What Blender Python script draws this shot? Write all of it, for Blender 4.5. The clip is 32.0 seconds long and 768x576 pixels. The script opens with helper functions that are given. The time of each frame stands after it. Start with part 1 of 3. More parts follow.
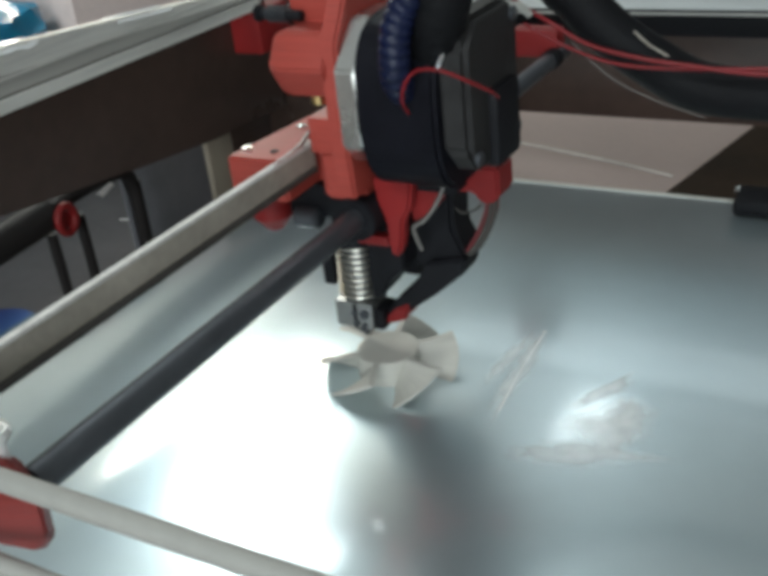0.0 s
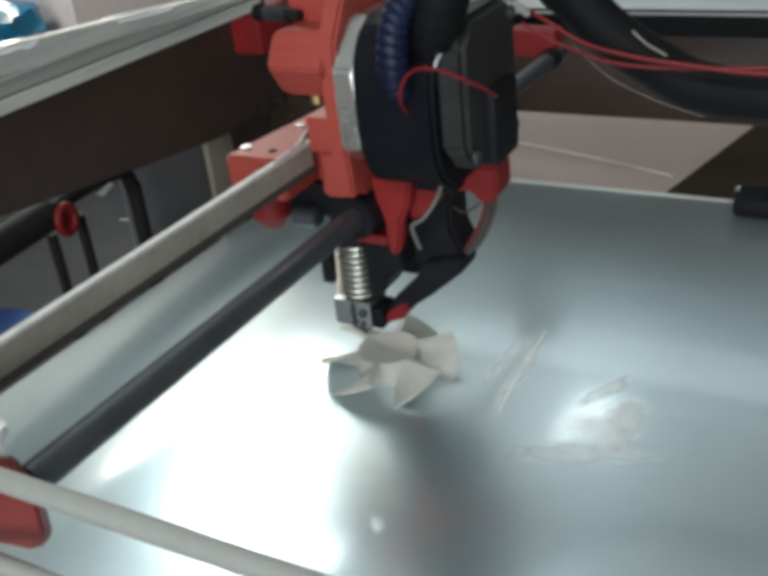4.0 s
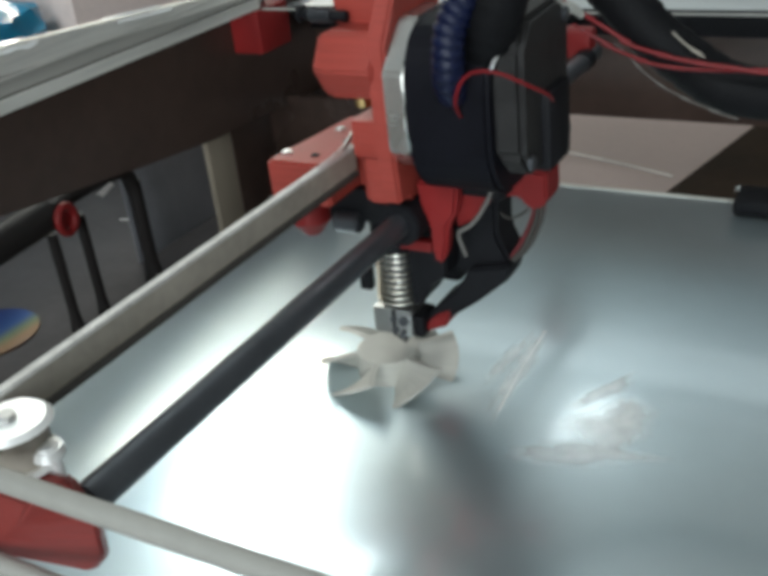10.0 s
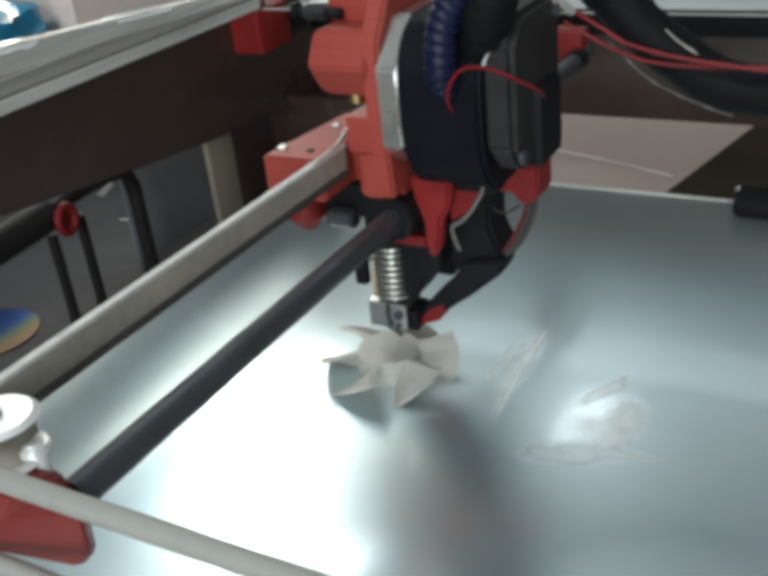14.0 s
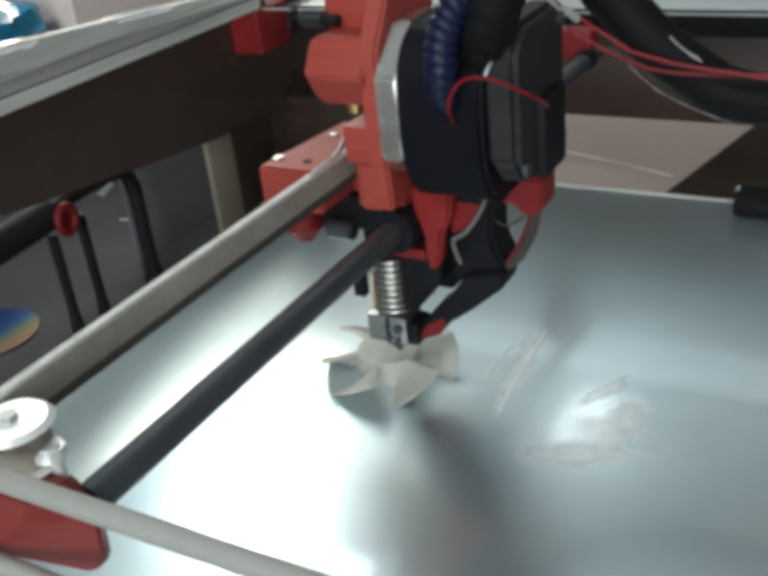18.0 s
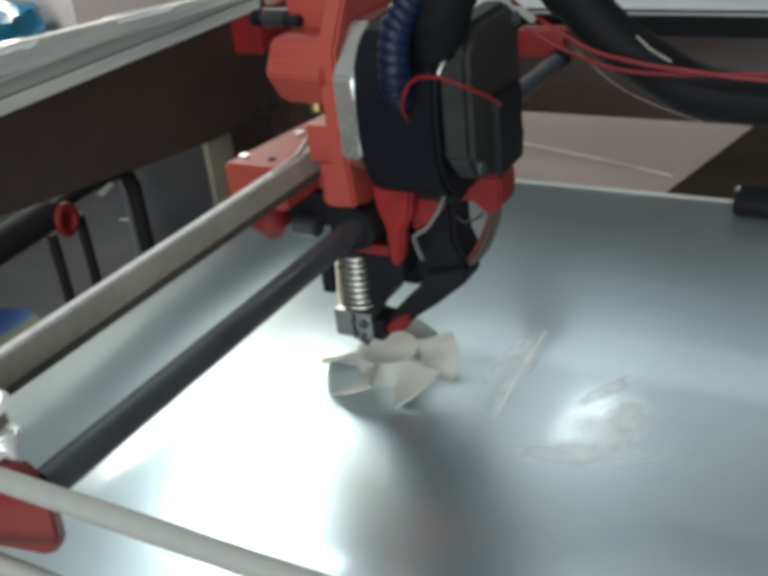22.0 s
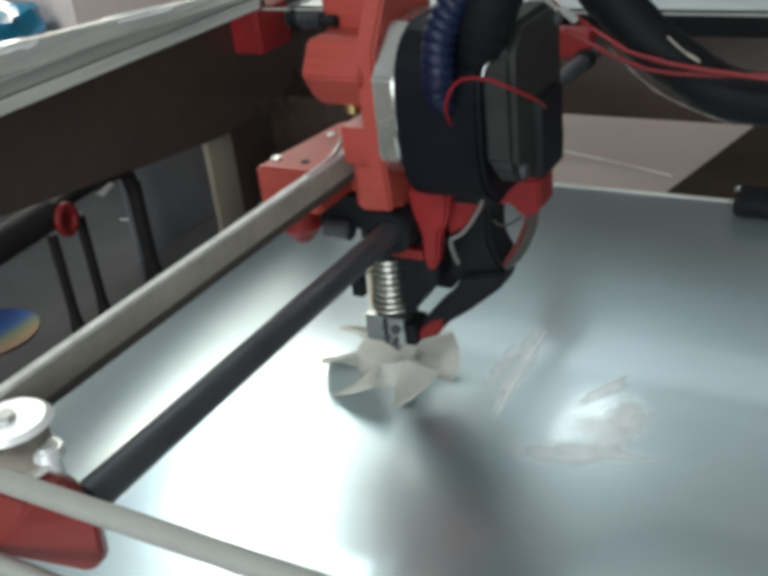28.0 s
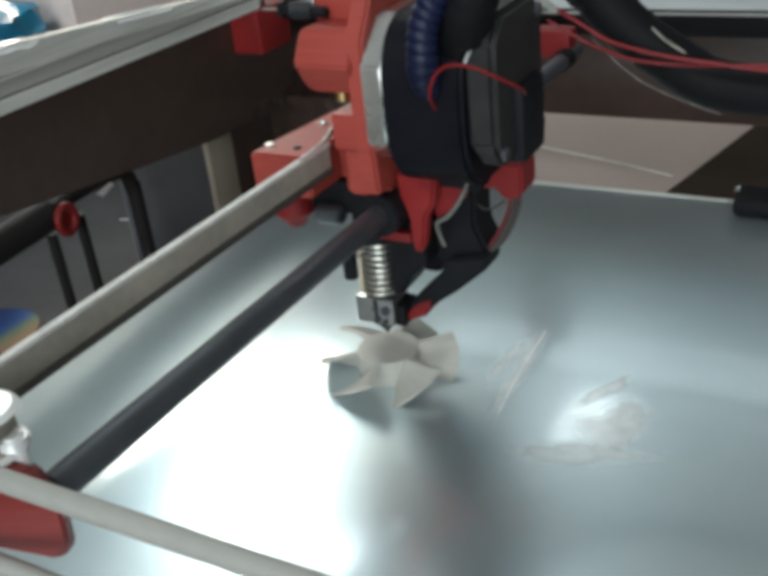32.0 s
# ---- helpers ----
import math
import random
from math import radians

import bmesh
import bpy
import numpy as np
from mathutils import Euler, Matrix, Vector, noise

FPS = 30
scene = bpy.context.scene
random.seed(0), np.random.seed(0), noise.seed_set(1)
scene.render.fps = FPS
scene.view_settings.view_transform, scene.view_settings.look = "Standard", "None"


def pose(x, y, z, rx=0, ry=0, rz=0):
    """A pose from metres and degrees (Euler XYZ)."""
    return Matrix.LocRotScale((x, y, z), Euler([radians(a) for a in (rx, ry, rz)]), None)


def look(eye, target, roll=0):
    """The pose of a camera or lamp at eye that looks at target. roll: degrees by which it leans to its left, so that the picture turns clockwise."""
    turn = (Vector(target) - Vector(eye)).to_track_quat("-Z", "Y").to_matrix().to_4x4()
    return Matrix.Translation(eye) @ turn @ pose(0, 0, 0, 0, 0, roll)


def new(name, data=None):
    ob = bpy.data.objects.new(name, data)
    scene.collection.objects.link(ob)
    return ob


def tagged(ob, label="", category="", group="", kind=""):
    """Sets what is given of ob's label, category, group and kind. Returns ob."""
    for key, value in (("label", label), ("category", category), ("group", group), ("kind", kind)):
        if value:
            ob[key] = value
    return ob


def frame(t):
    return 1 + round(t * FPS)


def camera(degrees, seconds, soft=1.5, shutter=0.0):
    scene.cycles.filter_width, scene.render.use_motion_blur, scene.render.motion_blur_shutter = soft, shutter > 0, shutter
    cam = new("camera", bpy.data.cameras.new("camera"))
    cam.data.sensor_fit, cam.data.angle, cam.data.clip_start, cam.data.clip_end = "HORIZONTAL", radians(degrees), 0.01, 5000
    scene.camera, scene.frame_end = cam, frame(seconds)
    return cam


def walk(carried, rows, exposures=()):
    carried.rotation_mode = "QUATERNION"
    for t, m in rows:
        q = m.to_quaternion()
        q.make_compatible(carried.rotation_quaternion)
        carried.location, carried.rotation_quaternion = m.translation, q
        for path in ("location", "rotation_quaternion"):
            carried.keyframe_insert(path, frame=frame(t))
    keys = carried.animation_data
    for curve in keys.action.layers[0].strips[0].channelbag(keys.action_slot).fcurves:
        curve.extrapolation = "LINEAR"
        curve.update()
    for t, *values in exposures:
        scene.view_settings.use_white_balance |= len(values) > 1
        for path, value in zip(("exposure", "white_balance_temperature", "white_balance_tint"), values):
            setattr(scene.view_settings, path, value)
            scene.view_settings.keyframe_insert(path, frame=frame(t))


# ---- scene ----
cam = camera(43.53, 32.0, soft=5.2)
EYE = (0.1752, -0.2745, 0.2060)
AIM = (0.1752 - 0.45863, -0.2745 + 0.75592, 0.2060 - 0.46721)
walk(cam, [(0.0, look(EYE, AIM, -6.556)), (32.0, look(EYE, AIM, -6.556))])

# ---- light ----
world = bpy.data.worlds.new("world")
scene.world = world
world.use_nodes = True
world.node_tree.nodes["Background"].inputs["Color"].default_value = (0.8, 0.9, 1.0, 1)
world.node_tree.nodes["Background"].inputs["Strength"].default_value = 0.085
scene.view_settings.exposure = 0.0


def area_lamp(name, where, sx, sy, watts, colour):
    data = bpy.data.lights.new(name, "AREA")
    data.shape, data.size, data.size_y, data.energy, data.color = "RECTANGLE", sx, sy, watts, colour
    ob = new(name, data)
    ob.matrix_world = where
    return ob


LAMP = (0.87, 1.0, 1.02)
area_lamp("panel_light", pose(-1.192, 0.964, 1.200, 0, 0, -45), 0.80, 0.25, 6.2, LAMP)
# Unseen uplight added to brighten the ceiling that the plate mirrors.
area_lamp("ceiling_fill_light", pose(-1.192, 0.964, 1.232, 0, 0, -45) @ pose(0, 0, 0, 180, 0, 0), 0.74, 0.22, 1.5, LAMP)
area_lamp("small_panel", pose(-0.69, 0.925, 1.200), 0.07, 0.07, 0.2, LAMP)
area_lamp("tube_light", pose(-0.66, 1.00, 1.548), 1.10, 0.14, 2.0, LAMP)
area_lamp("panel_light_far", pose(-0.47, 2.12, 1.585), 0.20, 0.42, 1.3, LAMP)
# Unseen north and west lamps added to brighten the plate's far and left parts.
area_lamp("plate_fill_north", pose(-0.62, 2.77, 1.585), 1.90, 0.74, 3.8, (0.82, 1.0, 1.06))
area_lamp("plate_fill_west", pose(-2.14, 1.98, 1.585, 0, 0, 19), 0.72, 1.25, 54.0, (1.0, 0.98, 0.86))
# Unseen fill added behind the camera to brighten the head's front faces.
area_lamp("front_fill_light", pose(0.95, -2.62, 0.55, 90, 0, 0), 1.1, 1.1, 44, (0.88, 0.97, 1.0))
area_lamp("front_panel", pose(-0.05, -1.58, 1.555), 0.60, 0.40, 22.5, (0.90, 0.98, 1.0))

# ---- materials ----


def material(name, colour, rough=0.5, metal=0.0, grain=0.0, scale=400.0, bump=0.0, stain=0.0, stain_scale=25.0, stretch=(1, 1, 1), coat=0.0, spec=0.5, vary=0.1, coat_ior=1.9):
    """A surface with fine grain and larger stains in colour, roughness and relief."""
    m = bpy.data.materials.new(name)
    m.use_nodes = True
    nt = m.node_tree
    b = nt.nodes["Principled BSDF"]
    b.inputs["Base Color"].default_value = (*colour, 1)
    b.inputs["Roughness"].default_value = rough
    b.inputs["Metallic"].default_value = metal
    b.inputs["Coat Weight"].default_value = coat
    b.inputs["Coat Roughness"].default_value = 0.11
    b.inputs["Coat IOR"].default_value = coat_ior
    b.inputs["Specular IOR Level"].default_value = spec
    tc = nt.nodes.new("ShaderNodeTexCoord")
    mp = nt.nodes.new("ShaderNodeMapping")
    mp.inputs["Scale"].default_value = stretch
    nt.links.new(tc.outputs["Object"], mp.inputs["Vector"])
    fine = nt.nodes.new("ShaderNodeTexNoise")
    fine.inputs["Scale"].default_value = scale
    fine.inputs["Detail"].default_value = 4
    wide = nt.nodes.new("ShaderNodeTexNoise")
    wide.inputs["Scale"].default_value = stain_scale
    wide.inputs["Detail"].default_value = 5
    nt.links.new(mp.outputs[0], fine.inputs["Vector"])
    nt.links.new(mp.outputs[0], wide.inputs["Vector"])
    add = nt.nodes.new("ShaderNodeMath")
    add.operation = "MULTIPLY_ADD"
    nt.links.new(fine.outputs["Fac"], add.inputs[0])
    add.inputs[1].default_value = grain
    mul = nt.nodes.new("ShaderNodeMath")
    mul.operation = "MULTIPLY"
    nt.links.new(wide.outputs["Fac"], mul.inputs[0])
    mul.inputs[1].default_value = stain
    nt.links.new(mul.outputs[0], add.inputs[2])
    ramp = nt.nodes.new("ShaderNodeMapRange")
    ramp.inputs["From Min"].default_value = 0.0
    ramp.inputs["From Max"].default_value = max(grain + stain, 0.001)
    ramp.inputs["To Min"].default_value = 1 - (grain + stain)
    ramp.inputs["To Max"].default_value = 1 + (grain + stain)
    nt.links.new(add.outputs[0], ramp.inputs["Value"])
    hsv = nt.nodes.new("ShaderNodeHueSaturation")
    hsv.inputs["Color"].default_value = (*colour, 1)
    nt.links.new(ramp.outputs[0], hsv.inputs["Value"])
    nt.links.new(hsv.outputs[0], b.inputs["Base Color"])
    rr = nt.nodes.new("ShaderNodeMapRange")
    rr.inputs["To Min"].default_value = max(rough - vary, 0.02)
    rr.inputs["To Max"].default_value = min(rough + vary, 1)
    nt.links.new(wide.outputs["Fac"], rr.inputs["Value"])
    nt.links.new(rr.outputs[0], b.inputs["Roughness"])
    if bump:
        bp = nt.nodes.new("ShaderNodeBump")
        bp.inputs["Strength"].default_value = bump
        bp.inputs["Distance"].default_value = 0.0004
        nt.links.new(fine.outputs["Fac"], bp.inputs["Height"])
        nt.links.new(bp.outputs[0], b.inputs["Normal"])
    return m


RED = material("red_printed_plastic", (0.33, 0.050, 0.037), 0.46, 0, 0.14, 90, 0.5, 0.26, 40, stretch=(1, 1, 26), spec=0.4)
# Dark red parts, and red parts whose shade is put into the colour.
DEEP_AND_SHADED_RED = material("dark_and_shaded_red_plastic", (0.21, 0.014, 0.014), 0.45, 0, 0.1, 120, 0.4, 0.2, 30, spec=0.3)
STEEL = material("bright_steel", (0.72, 0.72, 0.70), 0.28, 1, 0.08, 500, 0.15, 0.15, 40)
DARK_STEEL = material("dark_steel_rod", (0.085, 0.09, 0.10), 0.33, 0.55, 0.15, 300, 0.2, 0.35, 30, spec=0.5)
GREY_ROD = material("grey_rod", (0.33, 0.325, 0.30), 0.55, 0, 0.08, 300, 0.1, 0.15, 30, spec=0.35)
ALU = material("worn_aluminium", (0.76, 0.74, 0.69), 0.36, 0.42, 0.45, 300, 0.5, 0.7, 30, stretch=(1, 0.035, 1))
ALU_ACROSS = material("worn_aluminium_bar", (0.54, 0.56, 0.56), 0.36, 0.42, 0.2, 300, 0.3, 0.3, 30, stretch=(0.035, 1, 1))
PULLEY = material("bright_brushed_metal", (0.90, 0.90, 0.89), 0.42, 0.45, 0.05, 400, 0.2, 0.08, 60)
# Black lifted towards grey, putting the haze over the stand into its colour.
STAND_HAZED_BLACK = material("hazed_black_plastic", (0.022, 0.019, 0.018), 0.6, 0, 0.2, 200, 0.3, 0.4, 30, spec=0.2)
# Darker aluminium, with the shade of a recess put into the colour.
RECESS_ALU = material("recess_shade_aluminium", (0.36, 0.345, 0.315), 0.45, 0.3, 0.3, 300, 0.4, 0.5, 30, stretch=(1, 0.035, 1))
BELT = material("grey_belt_rubber", (0.33, 0.295, 0.25), 0.6, 0, 0.2, 300, 0.3, 0.5, 40)
BELT_LIT_EDGE = material("frayed_lit_belt_edge", (0.60, 0.58, 0.55), 0.6, 0, 0.3, 700, 0.5, 0.4, 120)
# Printed red greyed and darkened, with the slider's haze and shade in it.
SLIDER_RED = material("hazed_red_printed_plastic", (0.23, 0.036, 0.031), 0.55, 0, 0.14, 90, 0.5, 0.3, 40, stretch=(1, 1, 26), spec=0.3)
BELT_DARK = material("belt_teeth_rubber", (0.05, 0.045, 0.04), 0.7, 0, 0.1, 300, 0.2, 0.2, 40)
BLACK = material("black_plastic", (0.008, 0.008, 0.010), 0.58, 0, 0.2, 250, 0.25, 0.3, 40, spec=0.18)
MOTOR_BLACK = material("black_motor_paint", (0.005, 0.005, 0.008), 0.5, 0, 0.3, 300, 0.3, 0.5, 60, spec=0.12)
MOTOR_GREY = material("dark_grey_motor_cap", (0.025, 0.024, 0.024), 0.5, 0, 0.3, 250, 0.3, 0.5, 60, spec=0.2)
BLUE_BLACK = material("blue_black_wrap", (0.003, 0.006, 0.028), 0.40, 0, 0.2, 300, 0.2, 0.5, 60, spec=0.3)
SLEEVE = material("black_braided_sleeve", (0.005, 0.005, 0.006), 0.62, 0, 0.35, 900, 0.9, 0.25, 60, spec=0.14)
RED_WIRE = material("red_wire", (0.165, 0.006, 0.009), 0.4, 0, 0.08, 300, 0.1, 0.15, 40, spec=0.3)
BRAID_RED = material("dull_red_wire", (0.16, 0.030, 0.034), 0.5, 0, 0.1, 300, 0.1, 0.2, 40, spec=0.3)
GREY_WIRE = material("grey_wire", (0.14, 0.13, 0.12), 0.5, 0, 0.08, 300, 0.1, 0.1, 40)
BRASS = material("brass", (0.75, 0.55, 0.25), 0.3, 1, 0.08, 300, 0.1, 0.15, 40)
FIN = material("fin_metal", (0.66, 0.62, 0.55), 0.3, 1, 0.08, 300, 0.1, 0.2, 60)
PRINT = material("white_printed_plastic", (0.53, 0.515, 0.465), 0.5, 0, 0.08, 60, 0.5, 0.10, 60, stretch=(1, 1, 40))
BED = material("satin_build_plate", (0.67, 0.785, 0.825), 0.33, 0.84, 0.03, 120, 0.0, 0.12, 13, spec=0.5, coat=1.0, vary=0.02, coat_ior=2.1)
BROWN = material("dark_brown_fibreboard", (0.058, 0.037, 0.030), 0.30, 0, 0.25, 120, 0.3, 0.85, 6, spec=0.5)
TABLE = material("pinkish_tabletop", (0.31, 0.238, 0.218), 0.5, 0, 0.10, 260, 0.2, 0.18, 7, spec=0.3)
PALE_WOOD = material("pale_wood", (0.29, 0.245, 0.19), 0.6, 0, 0.2, 60, 0.3, 0.3, 18, stretch=(1, 1, 0.1))
WALL = material("pale_wall_paint", (0.50, 0.53, 0.53), 0.8, 0, 0.04, 60, 0.2, 0.08, 1.5)
REFLECTED_WALL = material("wall_tone_for_reflections", (0.17, 0.18, 0.185), 0.8, 0, 0.08, 60, 0.2, 0.15, 1.5)
CEILING = material("white_ceiling_paint", (0.80, 0.81, 0.81), 0.85, 0, 0.03, 60, 0.2, 0.05, 1.5)
FLOOR = material("grey_floor_tile", (0.30, 0.29, 0.28), 0.45, 0, 0.1, 90, 0.2, 0.2, 3)
BLUE_BAG = material("blue_plastic_film", (0.012, 0.20, 0.35), 0.24, 0, 0.15, 60, 0.6, 0.3, 20)
DARK_BLUE = material("dark_blue_backdrop", (0.23, 0.23, 0.25), 0.6, 0, 0.1, 120, 0.2, 0.4, 20, spec=0.2)
WHITE_LINE = material("white_tape", (0.66, 0.62, 0.59), 0.5, 0, 0.2, 90, 0.2, 0.4, 40)
BLOCK_STEEL = material("scuffed_heater_metal", (0.40, 0.40, 0.39), 0.42, 0.9, 0.2, 200, 0.4, 0.35, 60)
SHADE_GREY = material("tabletop_shade_grey", (0.098, 0.090, 0.090), 0.85, 0, 0.12, 200, 0.2, 0.5, 14, spec=0.12)
# Brown board darkened in its colour for the shade behind the back panel.
BROWN_SHADED = material("dark_shaded_board", (0.021, 0.013, 0.008), 0.8, 0, 0.3, 160, 0.3, 0.7, 12, spec=0.08)
CARTON = material("pinkish_cardboard", (0.72, 0.60, 0.56), 0.7, 0, 0.1, 200, 0.2, 0.2, 12)
STRAND = material("white_plastic_strand", (0.92, 0.92, 0.91), 0.22, 0, 0.1, 200, 0.2, 0.1, 60)
FILM = material("clear_wrinkled_film", (0.66, 0.66, 0.65), 0.14, 0, 0.2, 200, 0.6, 0.3, 60)


def disc_material():
    """A mirror disc whose colour runs through the rainbow across it."""
    m = material("rainbow_disc", (0.3, 0.3, 0.3), 0.3, 0.6)
    nt = m.node_tree
    tc = nt.nodes.new("ShaderNodeTexCoord")
    sep = nt.nodes.new("ShaderNodeSeparateXYZ")
    nt.links.new(tc.outputs["Object"], sep.inputs[0])
    run = nt.nodes.new("ShaderNodeMapRange")
    run.inputs["From Min"].default_value, run.inputs["From Max"].default_value = -0.305, -0.255
    nt.links.new(sep.outputs["X"], run.inputs["Value"])
    ramp = nt.nodes.new("ShaderNodeValToRGB")
    stops = ramp.color_ramp.elements
    stops[0].position, stops[0].color = 0.0, (0.01, 0.02, 0.14, 1)
    stops[1].position, stops[1].color = 1.0, (0.05, 0.035, 0.03, 1)
    for at, c in ((0.45, (0.015, 0.06, 0.20, 1)), (0.62, (0.09, 0.12, 0.06, 1)), (0.78, (0.15, 0.075, 0.025, 1))):
        stops.new(at).color = c
    nt.links.new(run.outputs[0], ramp.inputs["Fac"])
    nt.links.new(ramp.outputs["Color"], nt.nodes["Principled BSDF"].inputs["Base Color"])
    return m


DISC = disc_material()


def film_material():
    """Dried glue and painted reflections: a thin whitish film, thicker in some spots and clear in others."""
    m = material("glue_and_glint_film", (0.90, 0.90, 0.89), 0.42, 0, 0.05, 300, 0.12, 0.08, 60)
    nt = m.node_tree
    out, b = nt.nodes["Material Output"], nt.nodes["Principled BSDF"]
    tc = nt.nodes.new("ShaderNodeTexCoord")
    spots = nt.nodes.new("ShaderNodeTexNoise")
    spots.inputs["Scale"].default_value = 60
    spots.inputs["Detail"].default_value = 3
    nt.links.new(tc.outputs["Object"], spots.inputs["Vector"])
    deep = nt.nodes.new("ShaderNodeSeparateXYZ")
    nt.links.new(tc.outputs["Object"], deep.inputs[0])
    thick = nt.nodes.new("ShaderNodeMapRange")
    thick.inputs["From Min"].default_value, thick.inputs["From Max"].default_value = -0.00574, -0.0053
    thick.inputs["To Min"].default_value, thick.inputs["To Max"].default_value = 0.0, 1.0
    nt.links.new(deep.outputs["Z"], thick.inputs["Value"])
    cover = nt.nodes.new("ShaderNodeMath")
    cover.operation = "MULTIPLY"
    nt.links.new(spots.outputs["Fac"], cover.inputs[0])
    nt.links.new(thick.outputs[0], cover.inputs[1])
    clear = nt.nodes.new("ShaderNodeBsdfTransparent")
    mix = nt.nodes.new("ShaderNodeMixShader")
    nt.links.new(cover.outputs[0], mix.inputs[0])
    nt.links.new(clear.outputs[0], mix.inputs[1])
    nt.links.new(b.outputs[0], mix.inputs[2])
    nt.links.new(mix.outputs[0], out.inputs["Surface"])
    return m


GLUE = film_material()

# ---- building helpers: all lengths in millimetres ----


def box(bm, a, b, bevel=0.0):
    made = bmesh.ops.create_cube(bm, size=1)["verts"]
    for v in made:
        v.co = Vector([(a[i] + b[i]) / 2 + v.co[i] * (b[i] - a[i]) for i in range(3)])
    if bevel:
        edges = list({e for v in made for e in v.link_edges})
        bmesh.ops.bevel(bm, geom=edges, offset=bevel, segments=2, profile=0.6, affect="EDGES")


def rod(bm, a, b, r, r2=None, seg=24, bevel=0.0):
    a, b = Vector(a), Vector(b)
    d = b - a
    m = Matrix.Translation((a + b) / 2) @ d.to_track_quat("Z", "Y").to_matrix().to_4x4()
    made = bmesh.ops.create_cone(bm, cap_ends=True, segments=seg, radius1=r, radius2=r if r2 is None else r2, depth=d.length, matrix=m)["verts"]
    if bevel:
        caps = [e for e in {e for v in made for e in v.link_edges} if any(len(f.verts) > 4 for f in e.link_faces)]
        bmesh.ops.bevel(bm, geom=caps, offset=bevel, segments=2, affect="EDGES")


def curve_path(pts, step):
    """A smooth run of places through the points."""
    pts = [Vector(p) for p in pts]
    path = []
    for i in range(len(pts) - 1):
        p0, p1, p2, p3 = pts[max(i - 1, 0)], pts[i], pts[i + 1], pts[min(i + 2, len(pts) - 1)]
        n = max(2, int((p2 - p1).length / step))
        for k in range(n):
            s = k / n
            path.append(0.5 * ((2 * p1) + (p2 - p0) * s + (2 * p0 - 5 * p1 + 4 * p2 - p3) * s * s + (3 * p1 - p0 - 3 * p2 + p3) * s ** 3))
    path.append(pts[-1])
    return path


def tube(bm, pts, r, seg=10, ripple=0.0, step=3.0):
    """A round cable through the points, smoothed; ripple: a corrugation of its radius."""
    path = curve_path(pts, step)
    rings, side = [], None
    for i, p in enumerate(path):
        t = (path[min(i + 1, len(path) - 1)] - path[max(i - 1, 0)]).normalized()
        if side is None:
            side = t.orthogonal().normalized()
        side = (side - t * side.dot(t)).normalized()
        up = t.cross(side)
        rr = r + (ripple if i % 3 else -2 * ripple)
        rings.append([bm.verts.new(p + (side * math.cos(a) + up * math.sin(a)) * rr) for a in (2 * math.pi * k / seg for k in range(seg))])
    for a, b in zip(rings, rings[1:]):
        for k in range(seg):
            bm.faces.new((a[k], a[(k + 1) % seg], b[(k + 1) % seg], b[k]))
    bm.faces.new(rings[0][::-1])
    bm.faces.new(rings[-1])


def prism(bm, outline, axis, lo, hi, bevel=0.0):
    """A solid of that outline (points in the other two axes, in order x, y, z) between lo and hi along the axis."""
    def at(p, v):
        c = list(p)
        c.insert(axis, v)
        return Vector(c)
    a = [bm.verts.new(at(p, lo)) for p in outline]
    b = [bm.verts.new(at(p, hi)) for p in outline]
    n = len(outline)
    faces = [bm.faces.new(a[::-1]), bm.faces.new(b)]
    faces += [bm.faces.new((a[k], a[(k + 1) % n], b[(k + 1) % n], b[k])) for k in range(n)]
    bmesh.ops.recalc_face_normals(bm, faces=faces)
    if bevel:
        bmesh.ops.bevel(bm, geom=list({e for f in faces for e in f.edges}), offset=bevel, segments=2, affect="EDGES")


def thing(name, label, category, group="", kind="", at=(0, 0, 0)):
    ob = new(name)
    ob.location = Vector(at) / 1000
    return tagged(ob, label, category, group, kind)


def part(name, bm, mat, parent=None, label="", smooth=True, place=None):
    """Links a bmesh, in millimetres of the place, as one mesh object under a thing or a part."""
    bmesh.ops.recalc_face_normals(bm, faces=bm.faces)
    bm.transform(Matrix.Diagonal((0.001, 0.001, 0.001, 1)))
    if place is not None:
        bm.transform(Matrix.Translation(-Vector(place) / 1000))
    mesh = bpy.data.meshes.new(name)
    if smooth:
        for f in bm.faces:
            f.smooth = True
        for e in bm.edges:
            if len(e.link_faces) == 2 and e.calc_face_angle(0) > radians(38):
                e.smooth = False
    bm.to_mesh(mesh)
    bm.free()
    mesh.materials.append(mat)
    ob = new(name, mesh)
    if place is not None:
        ob.location = Vector(place) / 1000
    if parent is not None:
        ob.parent = parent
    if label:
        tagged(ob, label)
    return ob


def solid(name, mat, parent, *pieces, label="", bevel=0.0, place=None):
    """A part made of boxes: each piece is its two opposite corners."""
    bm = bmesh.new()
    for a, b in pieces:
        box(bm, a, b, bevel)
    return part(name, bm, mat, parent, label, place=place)


def bars(name, mat, parent, *pieces, label="", seg=24, bevel=0.0):
    """A part made of round bars: each piece is start, end, radius."""
    bm = bmesh.new()
    for a, b, r in pieces:
        rod(bm, a, b, r, seg=seg, bevel=bevel)
    return part(name, bm, mat, parent, label)


BED_Z, TABLE_Z = -5.8, -64.0

# ---- the room ----


def room_side(name, a, b, mat, label, category):
    ob = solid(name, mat, None, (a, b))
    return tagged(ob, label, category, kind="structure")


